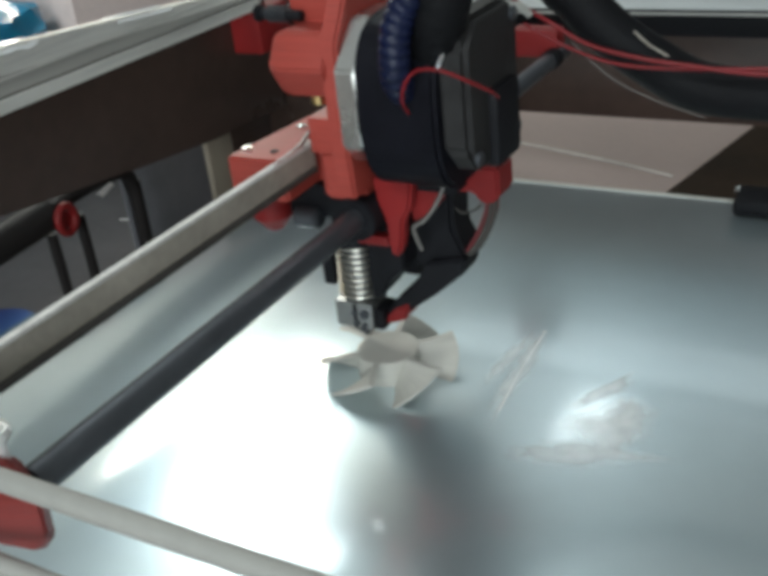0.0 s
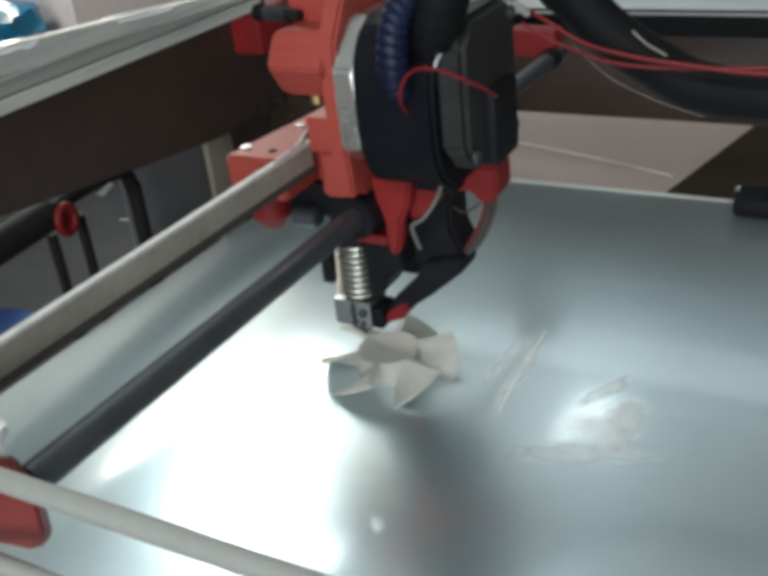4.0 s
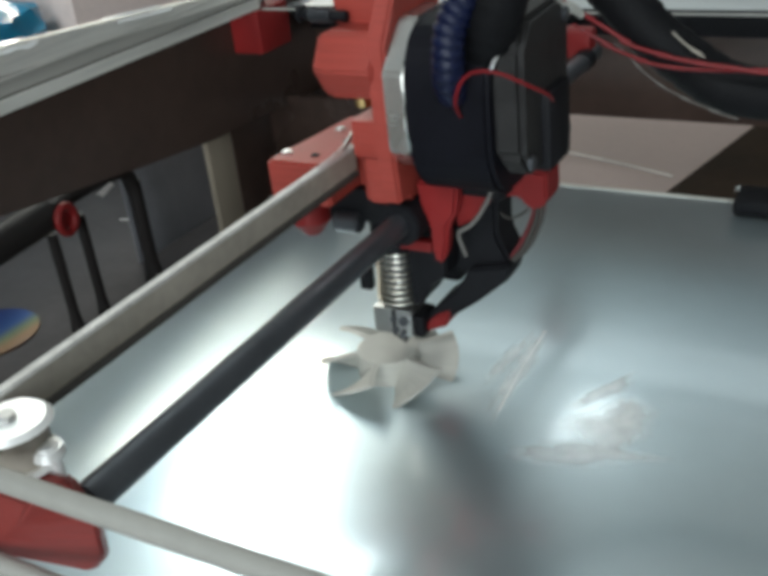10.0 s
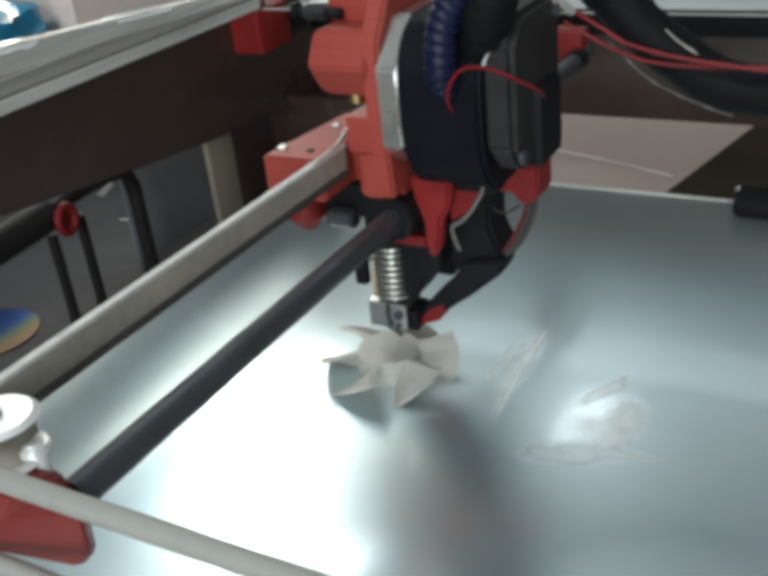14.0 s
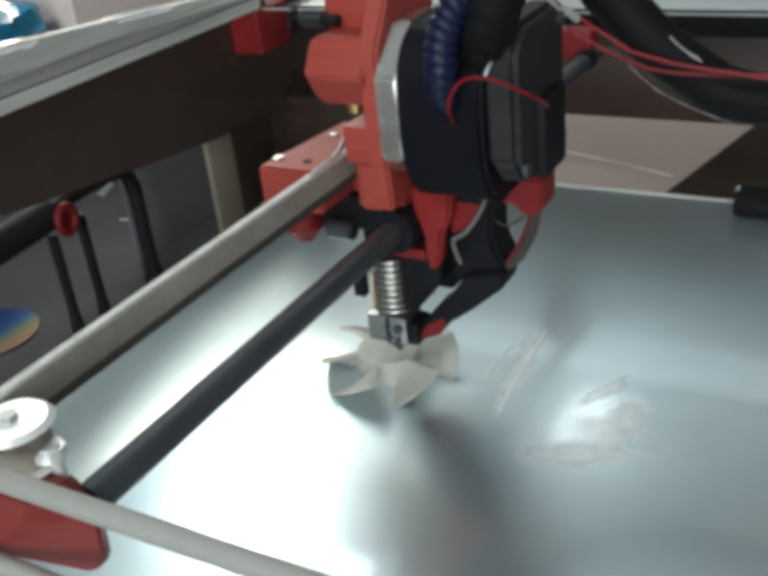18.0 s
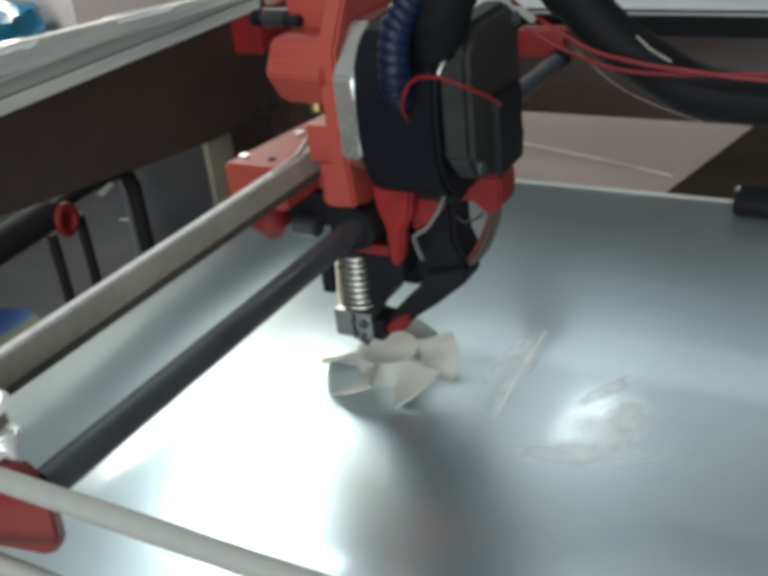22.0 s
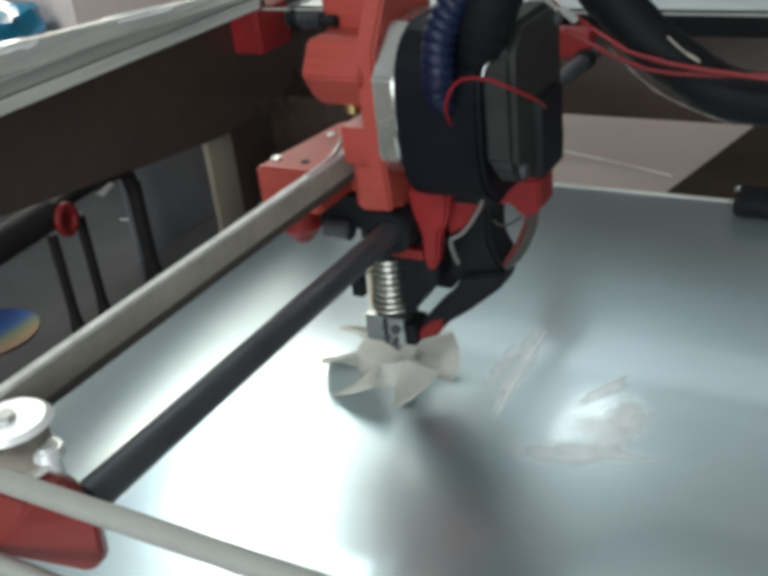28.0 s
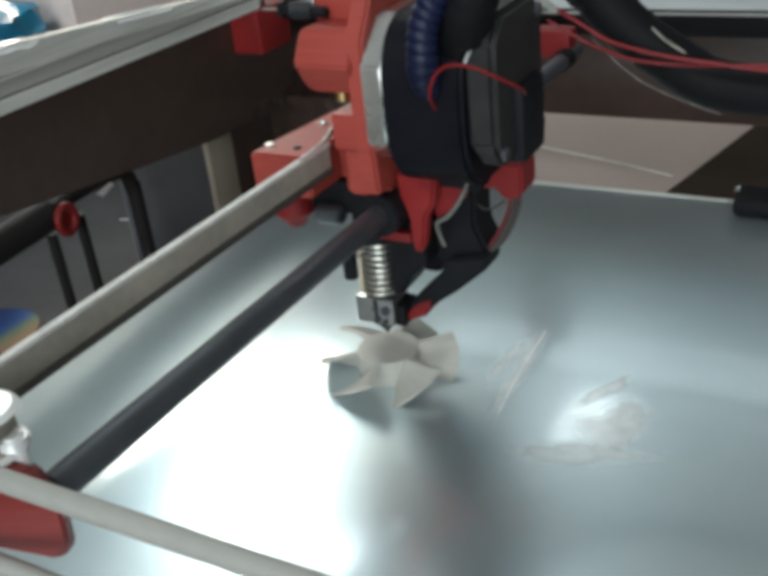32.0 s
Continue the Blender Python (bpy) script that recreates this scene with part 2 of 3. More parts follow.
room_side("floor", (-3200, -2600, -1000), (3000, 3200, -960), FLOOR, "grey tiled workshop floor", "floor")
room_side("ceiling", (-3200, -2600, 1600), (3000, 3200, 1660), CEILING, "white painted ceiling of the workshop", "ceiling")
room_side("wall_west", (-3300, -2600, -960), (-3200, 3200, 1600), WALL, "pale painted workshop wall", "wall")
room_side("wall_east", (3000, -2600, -960), (3100, 3200, 1600), WALL, "pale painted workshop wall", "wall")
# Unseen wall, made darker so the plate's back strip mirrors a dim room.
room_side("wall_north", (-3200, 3200, -960), (3000, 3300, 1600), REFLECTED_WALL, "unseen blue grey wall, toned for the plate's reflections", "wall")
# Wall opening and window frame are added only to house the fill light.
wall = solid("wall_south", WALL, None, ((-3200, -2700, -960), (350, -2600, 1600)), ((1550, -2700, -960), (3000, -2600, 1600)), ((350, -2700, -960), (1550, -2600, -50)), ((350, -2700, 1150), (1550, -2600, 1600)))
tagged(wall, "pale painted workshop wall with an opening for the fill light", "wall", kind="structure")
window = tagged(new("added_window_1"), "unseen white framed window added to hold the fill light", "window", kind="structure")
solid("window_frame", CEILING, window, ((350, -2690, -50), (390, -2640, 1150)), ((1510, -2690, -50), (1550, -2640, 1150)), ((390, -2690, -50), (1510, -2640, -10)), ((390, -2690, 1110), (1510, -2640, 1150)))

# ---- the table ----
table = thing("work_table", "pinkish laminate work table that carries the machine", "table")
solid("tabletop", TABLE, table, ((-900, -500, TABLE_Z - 30), (700, 900, TABLE_Z)), bevel=3)
for sx, sy in ((-860, -460), (640, -460), (-860, 840), (640, 840)):
    solid("leg", PALE_WOOD, table, ((sx, sy, -960), (sx + 50, sy + 50, TABLE_Z - 30)), bevel=2)

# ---- the machine's fixed frame ----
frame_thing = thing("printer_frame", "open box frame of worn aluminium bars with dark brown boards", "machine frame")


def slotted_bar(name, axis, lo, hi, c1, c2, h1, h2, mat):
    """An aluminium bar with a slot along each side; c1, c2 its centre and h1, h2 half its sizes in the other two axes."""
    s, d = 3.2, 4.0
    o = [(-h1, -h2), (-s, -h2), (-s, -h2 + d), (s, -h2 + d), (s, -h2), (h1, -h2), (h1, -s), (h1 - d, -s), (h1 - d, s), (h1, s), (h1, h2), (s, h2), (s, h2 - d), (-s, h2 - d), (-s, h2), (-h1, h2), (-h1, s), (-h1 + d, s), (-h1 + d, -s), (-h1, -s)]
    bm = bmesh.new()
    prism(bm, [(c1 + p, c2 + q) for p, q in o], axis, lo, hi)
    return part(name, bm, mat, frame_thing, smooth=False)


bm = bmesh.new()
prism(bm, [(-330, 89), (213, 89), (213, 103), (0, 119), (-330, 119)], 0, -192, -185, 0.8)
part("side_bar", bm, ALU, frame_thing, "worn aluminium strip along the side")
# Flat strip whose darker tone stands in for a shaded recess.
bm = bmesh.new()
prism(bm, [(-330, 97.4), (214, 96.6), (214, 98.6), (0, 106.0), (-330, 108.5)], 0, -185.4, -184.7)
part("recess_band", bm, RECESS_ALU, frame_thing, "darker grey band along the bar for recess shade", smooth=False)
solid("ridge", ALU, frame_thing, ((-185, -330, 94.4), (-183.6, 214, 95.7)), label="bright ridge along the bar", bevel=0.3)
# Thin dark strip painted as shade; nothing is cut into the bar.
solid("recess_line", BELT_DARK, frame_thing, ((-185, -330, 96.0), (-184.7, 214, 96.8)), label="dark strip along the bar for recess shade")
solid("edge_lip", ALU, frame_thing, ((-185, -330, 103.6), (-184.0, 170, 104.8)), label="worn lip along the bar", bevel=0.3)
slotted_bar("side_bar", 1, -330, 214, 330, 104, 15, 15, ALU)
solid("back_bar", ALU_ACROSS, frame_thing, ((-252, 267.3, 73.1), (380, 313, 78.3)), bevel=0.5)
# Black strip added to paint the bar's front face as shaded.
solid("bar_front_shade", BLACK, frame_thing, ((-216, 264.7, 73.1), (340, 267.2, 78.0)), label="black strip for the back bar's shaded front")
# One black strip covers the gasket and the shadow painted below it.
solid("dark_strip", BLACK, frame_thing, ((-212, 294.6, 56.0), (340, 299.6, 72.9)), label="dark strip for gasket and shadow on the back panel", bevel=0.5)
slotted_bar("front_bar", 0, -185, 315, -345, 20, 15, 15, ALU_ACROSS)
for x in (-200, 330):
    slotted_bar("corner_post", 2, TABLE_Z, 73, 1.09 * x - 14, 322, 12, 12, ALU)
    slotted_bar("corner_post", 2, TABLE_Z, 89, x, -300, 12, 12, ALU)
bm = bmesh.new()
prism(bm, [(-330, 66), (5, 37.8), (66, 30), (103, 25.1), (171, 17.8), (252, 14), (300, 12), (300, 89), (-330, 89)], 0, -214, -205, 0.6)
part("side_board", bm, BROWN, frame_thing, "dark brown fibreboard side panel with a slanting edge")


def wrinkled_strip(bm, y0, y1, rise, depth, seed, nx=7):
    """A crumpled strip of thin film that bulges over the bar's upper edge, sloped to mirror a lamp into the camera."""
    rows, ny = [], int((y1 - y0) / 1.5)
    for i in range(nx + 1):
        row = []
        for j in range(ny + 1):
            s, y = i / nx, y0 + (y1 - y0) * j / ny
            n = noise.noise(Vector((s * 2.2 + seed, y * 0.05, seed * 3.1)))
            m = noise.noise(Vector((s * 4.0, y * 0.16 + seed, seed)))
            out = 0.3 + rise * abs(n + 0.6 * m) * (0.4 + s)
            low = 1 + 0.9 * noise.noise(Vector((y * 0.14, seed, 2.0)))
            yy = y + 9 * noise.noise(Vector((s * 2.3, seed, 7.0))) * (abs(2 * j / ny - 1) ** 3)
            row.append(bm.verts.new((-191.5 + 8.5 * s, yy, 119.5 - 0.075 * max(y, 0) - 2.4 * s - depth * max(s - 0.75, 0) * low + out)))
        rows.append(row)
    for a, b in zip(rows, rows[1:]):
        for k in range(ny):
            bm.faces.new((a[k], a[k + 1], b[k + 1], b[k]))


# Pale film added where the bar's edge shows glints.
for y0, y1, rise, depth, seed in ((-30, 40, 0.7, 7.0, 1.3), (88, 130, 0.4, 3.0, 4.7)):
    bm = bmesh.new()
    wrinkled_strip(bm, y0, y1, rise, depth, seed)
    part("glint_strip", bm, FILM, frame_thing, "crumpled film strip added for the bar's glints")
solid("back_board", BROWN, frame_thing, ((-252, 300, 3), (360, 309, 72.9)), label="dark brown fibreboard back panel", bevel=0.6)

solid("lower_side_board", BROWN, frame_thing, ((-227, 207, TABLE_Z + 2), (-221, 252.5, 15.5)), label="dark brown board at the back corner", bevel=0.6)
solid("lower_back_board", BROWN, frame_thing, ((-222, 253, TABLE_Z), (-62, 260, 20)), label="dark brown board below the back panel", bevel=0.6)

# ---- the build plate ----
plate = thing("build_plate", "pale satin metal build plate with soft reflections", "build plate")
solid("plate", BED, plate, ((-146, -240, BED_Z - 4), (230, 208, BED_Z)), bevel=1.4)
solid("rim", PRINT, plate, ((-145, 207.6, BED_Z - 3), (229, 209.4, BED_Z + 0.5)), label="bright back rim of the plate", bevel=0.3)
solid("carrier", BLACK, plate, ((-120, -200, BED_Z - 16), (200, 190, BED_Z - 4)), label="black carrier under the plate", bevel=1)
for x, y in ((-100, -150), (180, -150), (-100, 150), (180, 150)):
    bars("support_post", DARK_STEEL, plate, ((x, y, TABLE_Z), (x, y, BED_Z - 16), 6))

# ---- dried glue and painted reflections on the plate ----
glue = thing("glue_and_glints", "thin whitish glue smears with painted reflections on the build plate", "glue residue")


def glue_smear(x, y, along, across, turn, seed):
    """A low uneven blot with a ragged outline."""
    bm = bmesh.new()
    rings, n = [], 40
    for i, s in enumerate((0.0, 0.3, 0.55, 0.75, 0.9, 1.0)):
        ring = []
        for k in range(1 if i == 0 else n):
            a = 2 * math.pi * k / n
            ragged = 1 + 0.45 * noise.noise(Vector((math.cos(a) * 1.6 + seed, math.sin(a) * 1.6, seed))) + 0.16 * noise.noise(Vector((math.cos(a) * 7, math.sin(a) * 7, seed)))
            p, q = along * s * ragged * math.cos(a), across * s * ragged * math.sin(a)
            c, d = math.cos(radians(turn)), math.sin(radians(turn))
            wave = noise.noise(Vector((p * 0.22, q * 0.22, seed)))
            ring.append(bm.verts.new((x + p * c - q * d, y + p * d + q * c, BED_Z + 0.06 + (0.75 + 0.25 * wave) * 0.5 * (1 - s * s))))
        rings.append(ring)
    for k in range(n):
        bm.faces.new((rings[0][0], rings[1][k], rings[1][(k + 1) % n]))
    for a, b in zip(rings[1:], rings[2:]):
        for k in range(n):
            bm.faces.new((a[k], b[k], b[(k + 1) % n], a[(k + 1) % n]))
    return part("smear", bm, GLUE, glue)


# The smears' white also stands in for bright reflections on the plate.
for x, y, along, across, turn, seed in ((53, 22, 32, 4.5, 91, 0.7), (45, 28, 22, 4, 84, 1.9), (88, 21, 19, 4.5, 62, 2.9), (100, 6, 18, 5, 100, 4.2), (90, -19, 26, 8, 12, 5.3), (97, 0, 22, 14, 60, 7.7)):
    glue_smear(x, y, along, across, turn, seed)
for pts in ([(51.9, 55), (52.5, 36.5), (53.7, 14.5), (55.2, -4.3)],):
    bm = bmesh.new()
    tube(bm, [(x, y, BED_Z + 0.2) for x, y in pts], 0.4, 8)
    part("strand", bm, STRAND, glue, "thin glossy plastic strand stuck to the plate")

# ---- the printed wheel ----
wheel = thing("printed_impeller", "half printed white plastic impeller with six twisted blades", "printed part")
HX, HY, TOP_Z = 3.0, 7.0, 4.8
bm = bmesh.new()
rod(bm, (HX, HY, BED_Z), (HX, HY, TOP_Z), 12.8, 12.4, 48)
part("hub", bm, PRINT, wheel)

def blade_mesh(start):
    """A pitched blade: its lower edge lies on the plate, its upper edge ends in the flat top layer."""
    bm = bmesh.new()
    across, along = 7, 8
    top, under = [], []
    for i in range(along):
        s = i / (along - 1)
        r = 11.0 + 16.7 * s
        low, high = radians(start + 8 * (1 - s)), radians(start + 43 - 10 * (1 - s))
        row, back = [], []
        for j in range(across):
            w = j / (across - 1)
            a = low + (high - low) * w
            z = BED_Z + 0.2 + (TOP_Z - BED_Z - 0.2) * (w + 0.04 * math.sin(math.pi * w))
            rr = r * (1 + 0.02 * math.sin(math.pi * w) * s)
            row.append(bm.verts.new((HX + rr * math.cos(a), HY + rr * math.sin(a), z)))
            t = a + 2.6 / r
            back.append(bm.verts.new((HX + rr * math.cos(t), HY + rr * math.sin(t), max(z - 0.3 * w, BED_Z))))
        top.append(row)
        under.append(back)
    for i in range(along - 1):
        for j in range(across - 1):
            bm.faces.new((top[i][j], top[i][j + 1], top[i + 1][j + 1], top[i + 1][j]))
            bm.faces.new((under[i][j], under[i + 1][j], under[i + 1][j + 1], under[i][j + 1]))
        for j in (0, across - 1):
            bm.faces.new((top[i][j], top[i + 1][j], under[i + 1][j], under[i][j]))
    for i in (0, along - 1):
        for j in range(across - 1):
            bm.faces.new((top[i][j], top[i][j + 1], under[i][j + 1], under[i][j]))
    return bm


for k in range(6):
    part("blade", blade_mesh(-61 + 60 * k), PRINT, wheel, smooth=False)

# ---- the rail along which the beam slides ----
rail = thing("front_rail", "pair of slim light grey rods along the open front", "rail")
bars("upper_rod", GREY_ROD, rail, ((-185, -182, 89.5), (330, -182, 89.5), 2.4))
bars("lower_rod", GREY_ROD, rail, ((-185, -181, 61), (330, -181, 61), 2.4))
solid("rod_holder", RED, rail, ((-215, -192, 50), (-183, -172, 89)), bevel=1.5)
solid("rod_holder", RED, rail, ((315, -192, 50), (345, -172, 89)), bevel=1.5)
back_rail = thing("back_rail", "slim bright rod on red clamps behind the build plate", "rail")
bars("rod", GREY_ROD, back_rail, ((-186, 214, 88.4), (315, 214, 88.4), 0.7))
# Unseen rod and holders, added to cast a thin shadow stripe on the plate.
bars("upper_rod", DARK_STEEL, back_rail, ((-186, 217, 116), (315, 217, 116), 3.6))
for x in (-200, 330):
    bars("rod_post", DARK_STEEL, back_rail, ((x, 229, 89), (x, 229, 121), 5))
    solid("rod_clip", DEEP_AND_SHADED_RED, back_rail, ((x - 15, 210, 109), (x + 15, 236, 122)), bevel=1.5)
solid("clamp", DEEP_AND_SHADED_RED, back_rail, ((-222, 206, 62), (-184, 240, 89)), label="dark red corner clamp", bevel=2)
solid("clamp", DEEP_AND_SHADED_RED, back_rail, ((315, 208, 62), (345, 240, 89)), label="dark red corner clamp", bevel=2)

# ---- the sliding beam ----
beam = thing("sliding_beam", "dark steel rod and grey belt between red sliders", "gantry beam")
bars("guide_rod", DARK_STEEL, beam, ((5, -163, 68), (5, 216, 68), 4.35), label="dark polished steel guide rod")
bm = bmesh.new()
box(bm, (-16.0, -170, 83.7), (-14.2, 0, 92.8), 0.3)
belt = part("belt", bm, BELT, beam, "flat grey toothed drive belt", smooth=False)
bm = bmesh.new()
box(bm, (-14.4, -170, 82.3), (-12.6, -2, 83.9))
part("belt_edge", bm, BELT_DARK, belt, "dark lower edge of the belt", smooth=False)
# Frayed edge in a paler tone that also paints the belt's top highlight.
bm = bmesh.new()
box(bm, (-16.3, -170, 91.9), (-13.6, 0, 93.2), 0.25)
part("belt_back", bm, BELT_LIT_EDGE, belt, "frayed upper edge of the belt with a painted highlight", smooth=False)
bm = bmesh.new()
tail = [(-60, 75), (3.3, 75), (8.7, 65), (7.4, 53), (1, 46), (-60, 46)]
body = [(-60, 80), (8.5, 80), (14, 70.5), (13, 59.5), (6.5, 52.5), (-60, 52.5)]
nose = [(-60, 80), (7, 80), (0, 72), (-7, 66), (-13, 59), (-60, 59)]
rings = [[bm.verts.new((x, y, z)) for x, z in o] for o, y in ((tail, -163), (body, -169), (nose, -178))]
for a, b in zip(rings, rings[1:]):
    for q in range(6):
        bm.faces.new((a[q], a[(q + 1) % 6], b[(q + 1) % 6], b[q]))
bm.faces.new(rings[0][::-1])
bm.faces.new(rings[-1])
bmesh.ops.bevel(bm, geom=bm.edges[:], offset=0.7, segments=2, affect="EDGES")
slider = part("front_slider", bm, SLIDER_RED, beam, "red printed slider block")
bm = bmesh.new()
rod(bm, (-5.5, -168, 78), (-5.5, -168, 80.5), 4.2)
rod(bm, (-5.5, -168, 90.6), (-5.5, -168, 91.8), 9.4, 8.0, seg=36)
rod(bm, (-5.5, -168, 80.5), (-5.5, -168, 81.6), 9.4, bevel=0.3, seg=36)
pulley = part("idler_pulley", bm, PULLEY, beam, "bright steel idler pulley")
bm = bmesh.new()
rod(bm, (-5.5, -168, 81.6), (-5.5, -168, 90.6), 7.4, seg=36)
part("belt_turn", bm, BELT, pulley, "belt wrapped round the pulley")
bm = bmesh.new()
rod(bm, (-6, -168, 91.6), (-6, -168, 93.2), 2.2, seg=6)
part("bolt", bm, BLOCK_STEEL, pulley)
bm = bmesh.new()
rod(bm, (3, -166.5, 75), (3, -166.5, 83), 1.6)
rod(bm, (2, -166.5, 82.5), (2, -166.5, 86), 4.0, 3.2, seg=20, bevel=0.8)
part("screw", bm, PULLEY, beam)
bm = bmesh.new()
box(bm, (-20, 202, 67), (7, 216, 82), 3)
part("back_slider", bm, DEEP_AND_SHADED_RED, beam, "red printed slider at the far end")
rod_bm = bmesh.new()
rod(rod_bm, (5, 194, 68), (5, 203, 68), 5.2)
part("collar", rod_bm, BLACK, beam)

# ---- the print head ----
head = thing("print_head", "red printed carriage with black motor and hot end", "print head")
bm = bmesh.new()
prism(bm, [(-42, -16), (-17, -16), (-17, 34), (-36, 34)], 2, 75, 91, 1.0)
clamp = part("belt_clamp", bm, RED, head, "red printed belt clamp block")
for x, y in ((-38, -8), (-31, 18)):
    bm = bmesh.new()
    rod(bm, (x, y, 90.6), (x, y, 91.9), 2.1, bevel=0.3)
    rod(bm, (x, y, 91.7), (x, y, 92.2), 1.1, seg=6)
    part("screw", bm, STEEL, clamp)
bm = bmesh.new()
prism(bm, [(-12, 0), (-8, -4), (8, -4), (8, 34), (-12, 34)], 2, 73, 91, 1.0)
part("clamp_jaw", bm, RED, clamp, "red jaw beside the belt")
bm = bmesh.new()
box(bm, (-17.2, 6, 75.4), (-11.8, 33, 90.2))
part("clamp_web", bm, RED, clamp)
bm = bmesh.new()
tube(bm, [(-14.7, -24, 93), (-14.8, -14, 93.2), (-15, -6, 94), (-15.4, 0, 96), (-15.8, 5, 97.4)], 0.9, 8)
part("belt_tail", bm, STEEL, clamp, "curled shiny belt end")
for x, y in ((-26, -8), (-22, 8)):
    bm = bmesh.new()
    rod(bm, (x, y, 90.8), (x, y, 91.4), 1.6, seg=14)
    part("screw_hole", bm, BLACK, clamp, "dark empty screw hole")
bm = bmesh.new()
prism(bm, [(-13, 78), (28, 78), (28, 150), (-2, 150), (-14.5, 132), (-14.5, 96)], 0, 2.5, 9.4, 1.0)
part("carriage_plate", bm, RED, head)
bm = bmesh.new()
rings = []
for x, grow in ((-18.2, 0.82), (-14.2, 1.0), (5.0, 1.0)):
    rings.append([bm.verts.new((x, -3 + 14.0 * grow * math.cos(a), 124.2 + 12.8 * grow * math.sin(a))) for a in (math.pi / 3 * k for k in range(6))])
for a, b in zip(rings, rings[1:]):
    for q in range(6):
        bm.faces.new((a[q], a[(q + 1) % 6], b[(q + 1) % 6], b[q]))
bm.faces.new(rings[0][::-1])
bm.faces.new(rings[-1])
bmesh.ops.bevel(bm, geom=bm.edges[:], offset=0.8, segments=2, affect="EDGES")
part("idler_arm", bm, RED, head, "red printed filament idler block")
bm = bmesh.new()
box(bm, (-18, 2, 134), (4, 24, 152), 2.5)
part("filament_tower", bm, RED, head, "red printed block above the idler")
bm = bmesh.new()
rod(bm, (-28, 0, 138.6), (-11, 0, 137.8), 1.9, seg=16, bevel=0.4)
rod(bm, (-30, 0, 138.7), (-27.6, 0, 138.6), 3.0, seg=16, bevel=0.5)
screw_part = part("idler_screw", bm, BLACK, head, "black spring screw on the idler")
for k in range(5):
    bm = bmesh.new()
    ring_at = [(-24 + 1.7 * k + 0.3 * math.cos(a), 2.5 * math.cos(a), 138.4 + 2.5 * math.sin(a)) for a in (2 * math.pi * q / 12 for q in range(13))]
    tube(bm, ring_at, 0.4, 6)
    part("spring_coil", bm, DARK_STEEL, screw_part)
bm = bmesh.new()
rod(bm, (-7, -3, 108.6), (-7, -3, 114), 2.8, seg=14, bevel=0.4)
part("filament_guide", bm, BRASS, head, "brass filament guide")
bm = bmesh.new()
box(bm, (-12, -5, 90.5), (5, 14, 104), 1.2)
part("guide_boss", bm, RED, head, "red boss under the brass guide")
flange = [(-18, 99), (-11, 92), (17, 92), (24, 99), (24, 132), (17, 139), (-4, 139), (-18, 125)]
bm = bmesh.new()
prism(bm, flange, 0, 9.5, 17.5, 1.0)
motor = part("motor_flange", bm, STEEL, head, "silver motor flange")
drum = [(3 + 23 * math.cos(a) * (1 + 0.10 * math.sin(2 * a) ** 2), 111.5 + 29 * math.sin(a) * (1 + 0.10 * math.sin(2 * a) ** 2)) for a in (2 * math.pi * k / 40 for k in range(40))]
bm = bmesh.new()
prism(bm, drum, 0, 17.5, 46, 1.5)
part("motor_body", bm, MOTOR_BLACK, motor, "rounded black motor body")
bm = bmesh.new()
prism(bm, [(-17, 100), (-9, 91), (18, 91), (25, 99), (25, 133), (18, 141), (-9, 141), (-17, 133)], 0, 46, 56, 2.0)
part("motor_cap", bm, MOTOR_GREY, motor, "dark grey motor end cap")
bm = bmesh.new()
box(bm, (52, -2, 90), (59, 18, 116), 2)
part("plug", bm, BLACK, motor, "black plug on the motor cap")
# Thin steel strip added to stand for the highlight on the cap's edge.
bm = bmesh.new()
tube(bm, [(46.6, -17.5, 127), (47.4, -17.8, 129), (49.5, -17, 133), (52.2, -15, 137)], 0.7, 8)
part("edge_glint", bm, STEEL, motor, "bright steel strip for the motor cap's edge highlight")
for y, z in ((-12, 97), (20, 97), (20, 135)):
    bm = bmesh.new()
    rod(bm, (55.6, y, z), (57.4, y, z), 2.4, seg=18, bevel=0.4)
    part("cap_screw", bm, DARK_STEEL, motor)
bm = bmesh.new()
tube(bm, [(34, -15, 118), (35, -22, 124), (36.5, -25, 132), (38, -24, 142), (43, -20, 152), (54, -12, 166)], 4.8, 16, 0.22, 1.0)
part("cable_wrap", bm, BLUE_BLACK, motor, "glossy blue-black spiral cable wrap")
bm = bmesh.new()
tube(bm, [(38, 6, 118), (41, -6, 128), (45, -13, 138), (49, -15, 148), (56, -12, 164)], 8.8, 18, 0.12, 1.3)
part("cable_loom", bm, SLEEVE, motor, "thick black cable loom")
bm = bmesh.new()
tube(bm, [(38, -22, 114), (39.9, -29, 120.3), (41.4, -29, 125.7), (45.7, -29, 129.8), (53, -28.6, 130), (60, -26, 126.5), (64, -18, 121), (62, -8, 116)], 0.55, 8)
part("wire", bm, RED_WIRE, motor, "thin dark red wire looped over the motor")
for pts in ([(44, 22, 134), (47, 20, 139), (52, 21, 140), (55, 23, 136)], [(50, 22, 131), (53, 21, 135), (57, 22, 137), (60, 26, 133)]):
    bm = bmesh.new()
    tube(bm, pts, 1.3, 8, 0, 1.5)
    part("cable_tie", bm, GREY_ROD, head, "pale cable tie and connector")
bm = bmesh.new()
rod(bm, (5, -9, 68), (5, 26, 68), 8.2, seg=28, bevel=0.6)
part("rod_bearing", bm, BLACK, head, "black linear bearing on the guide rod")
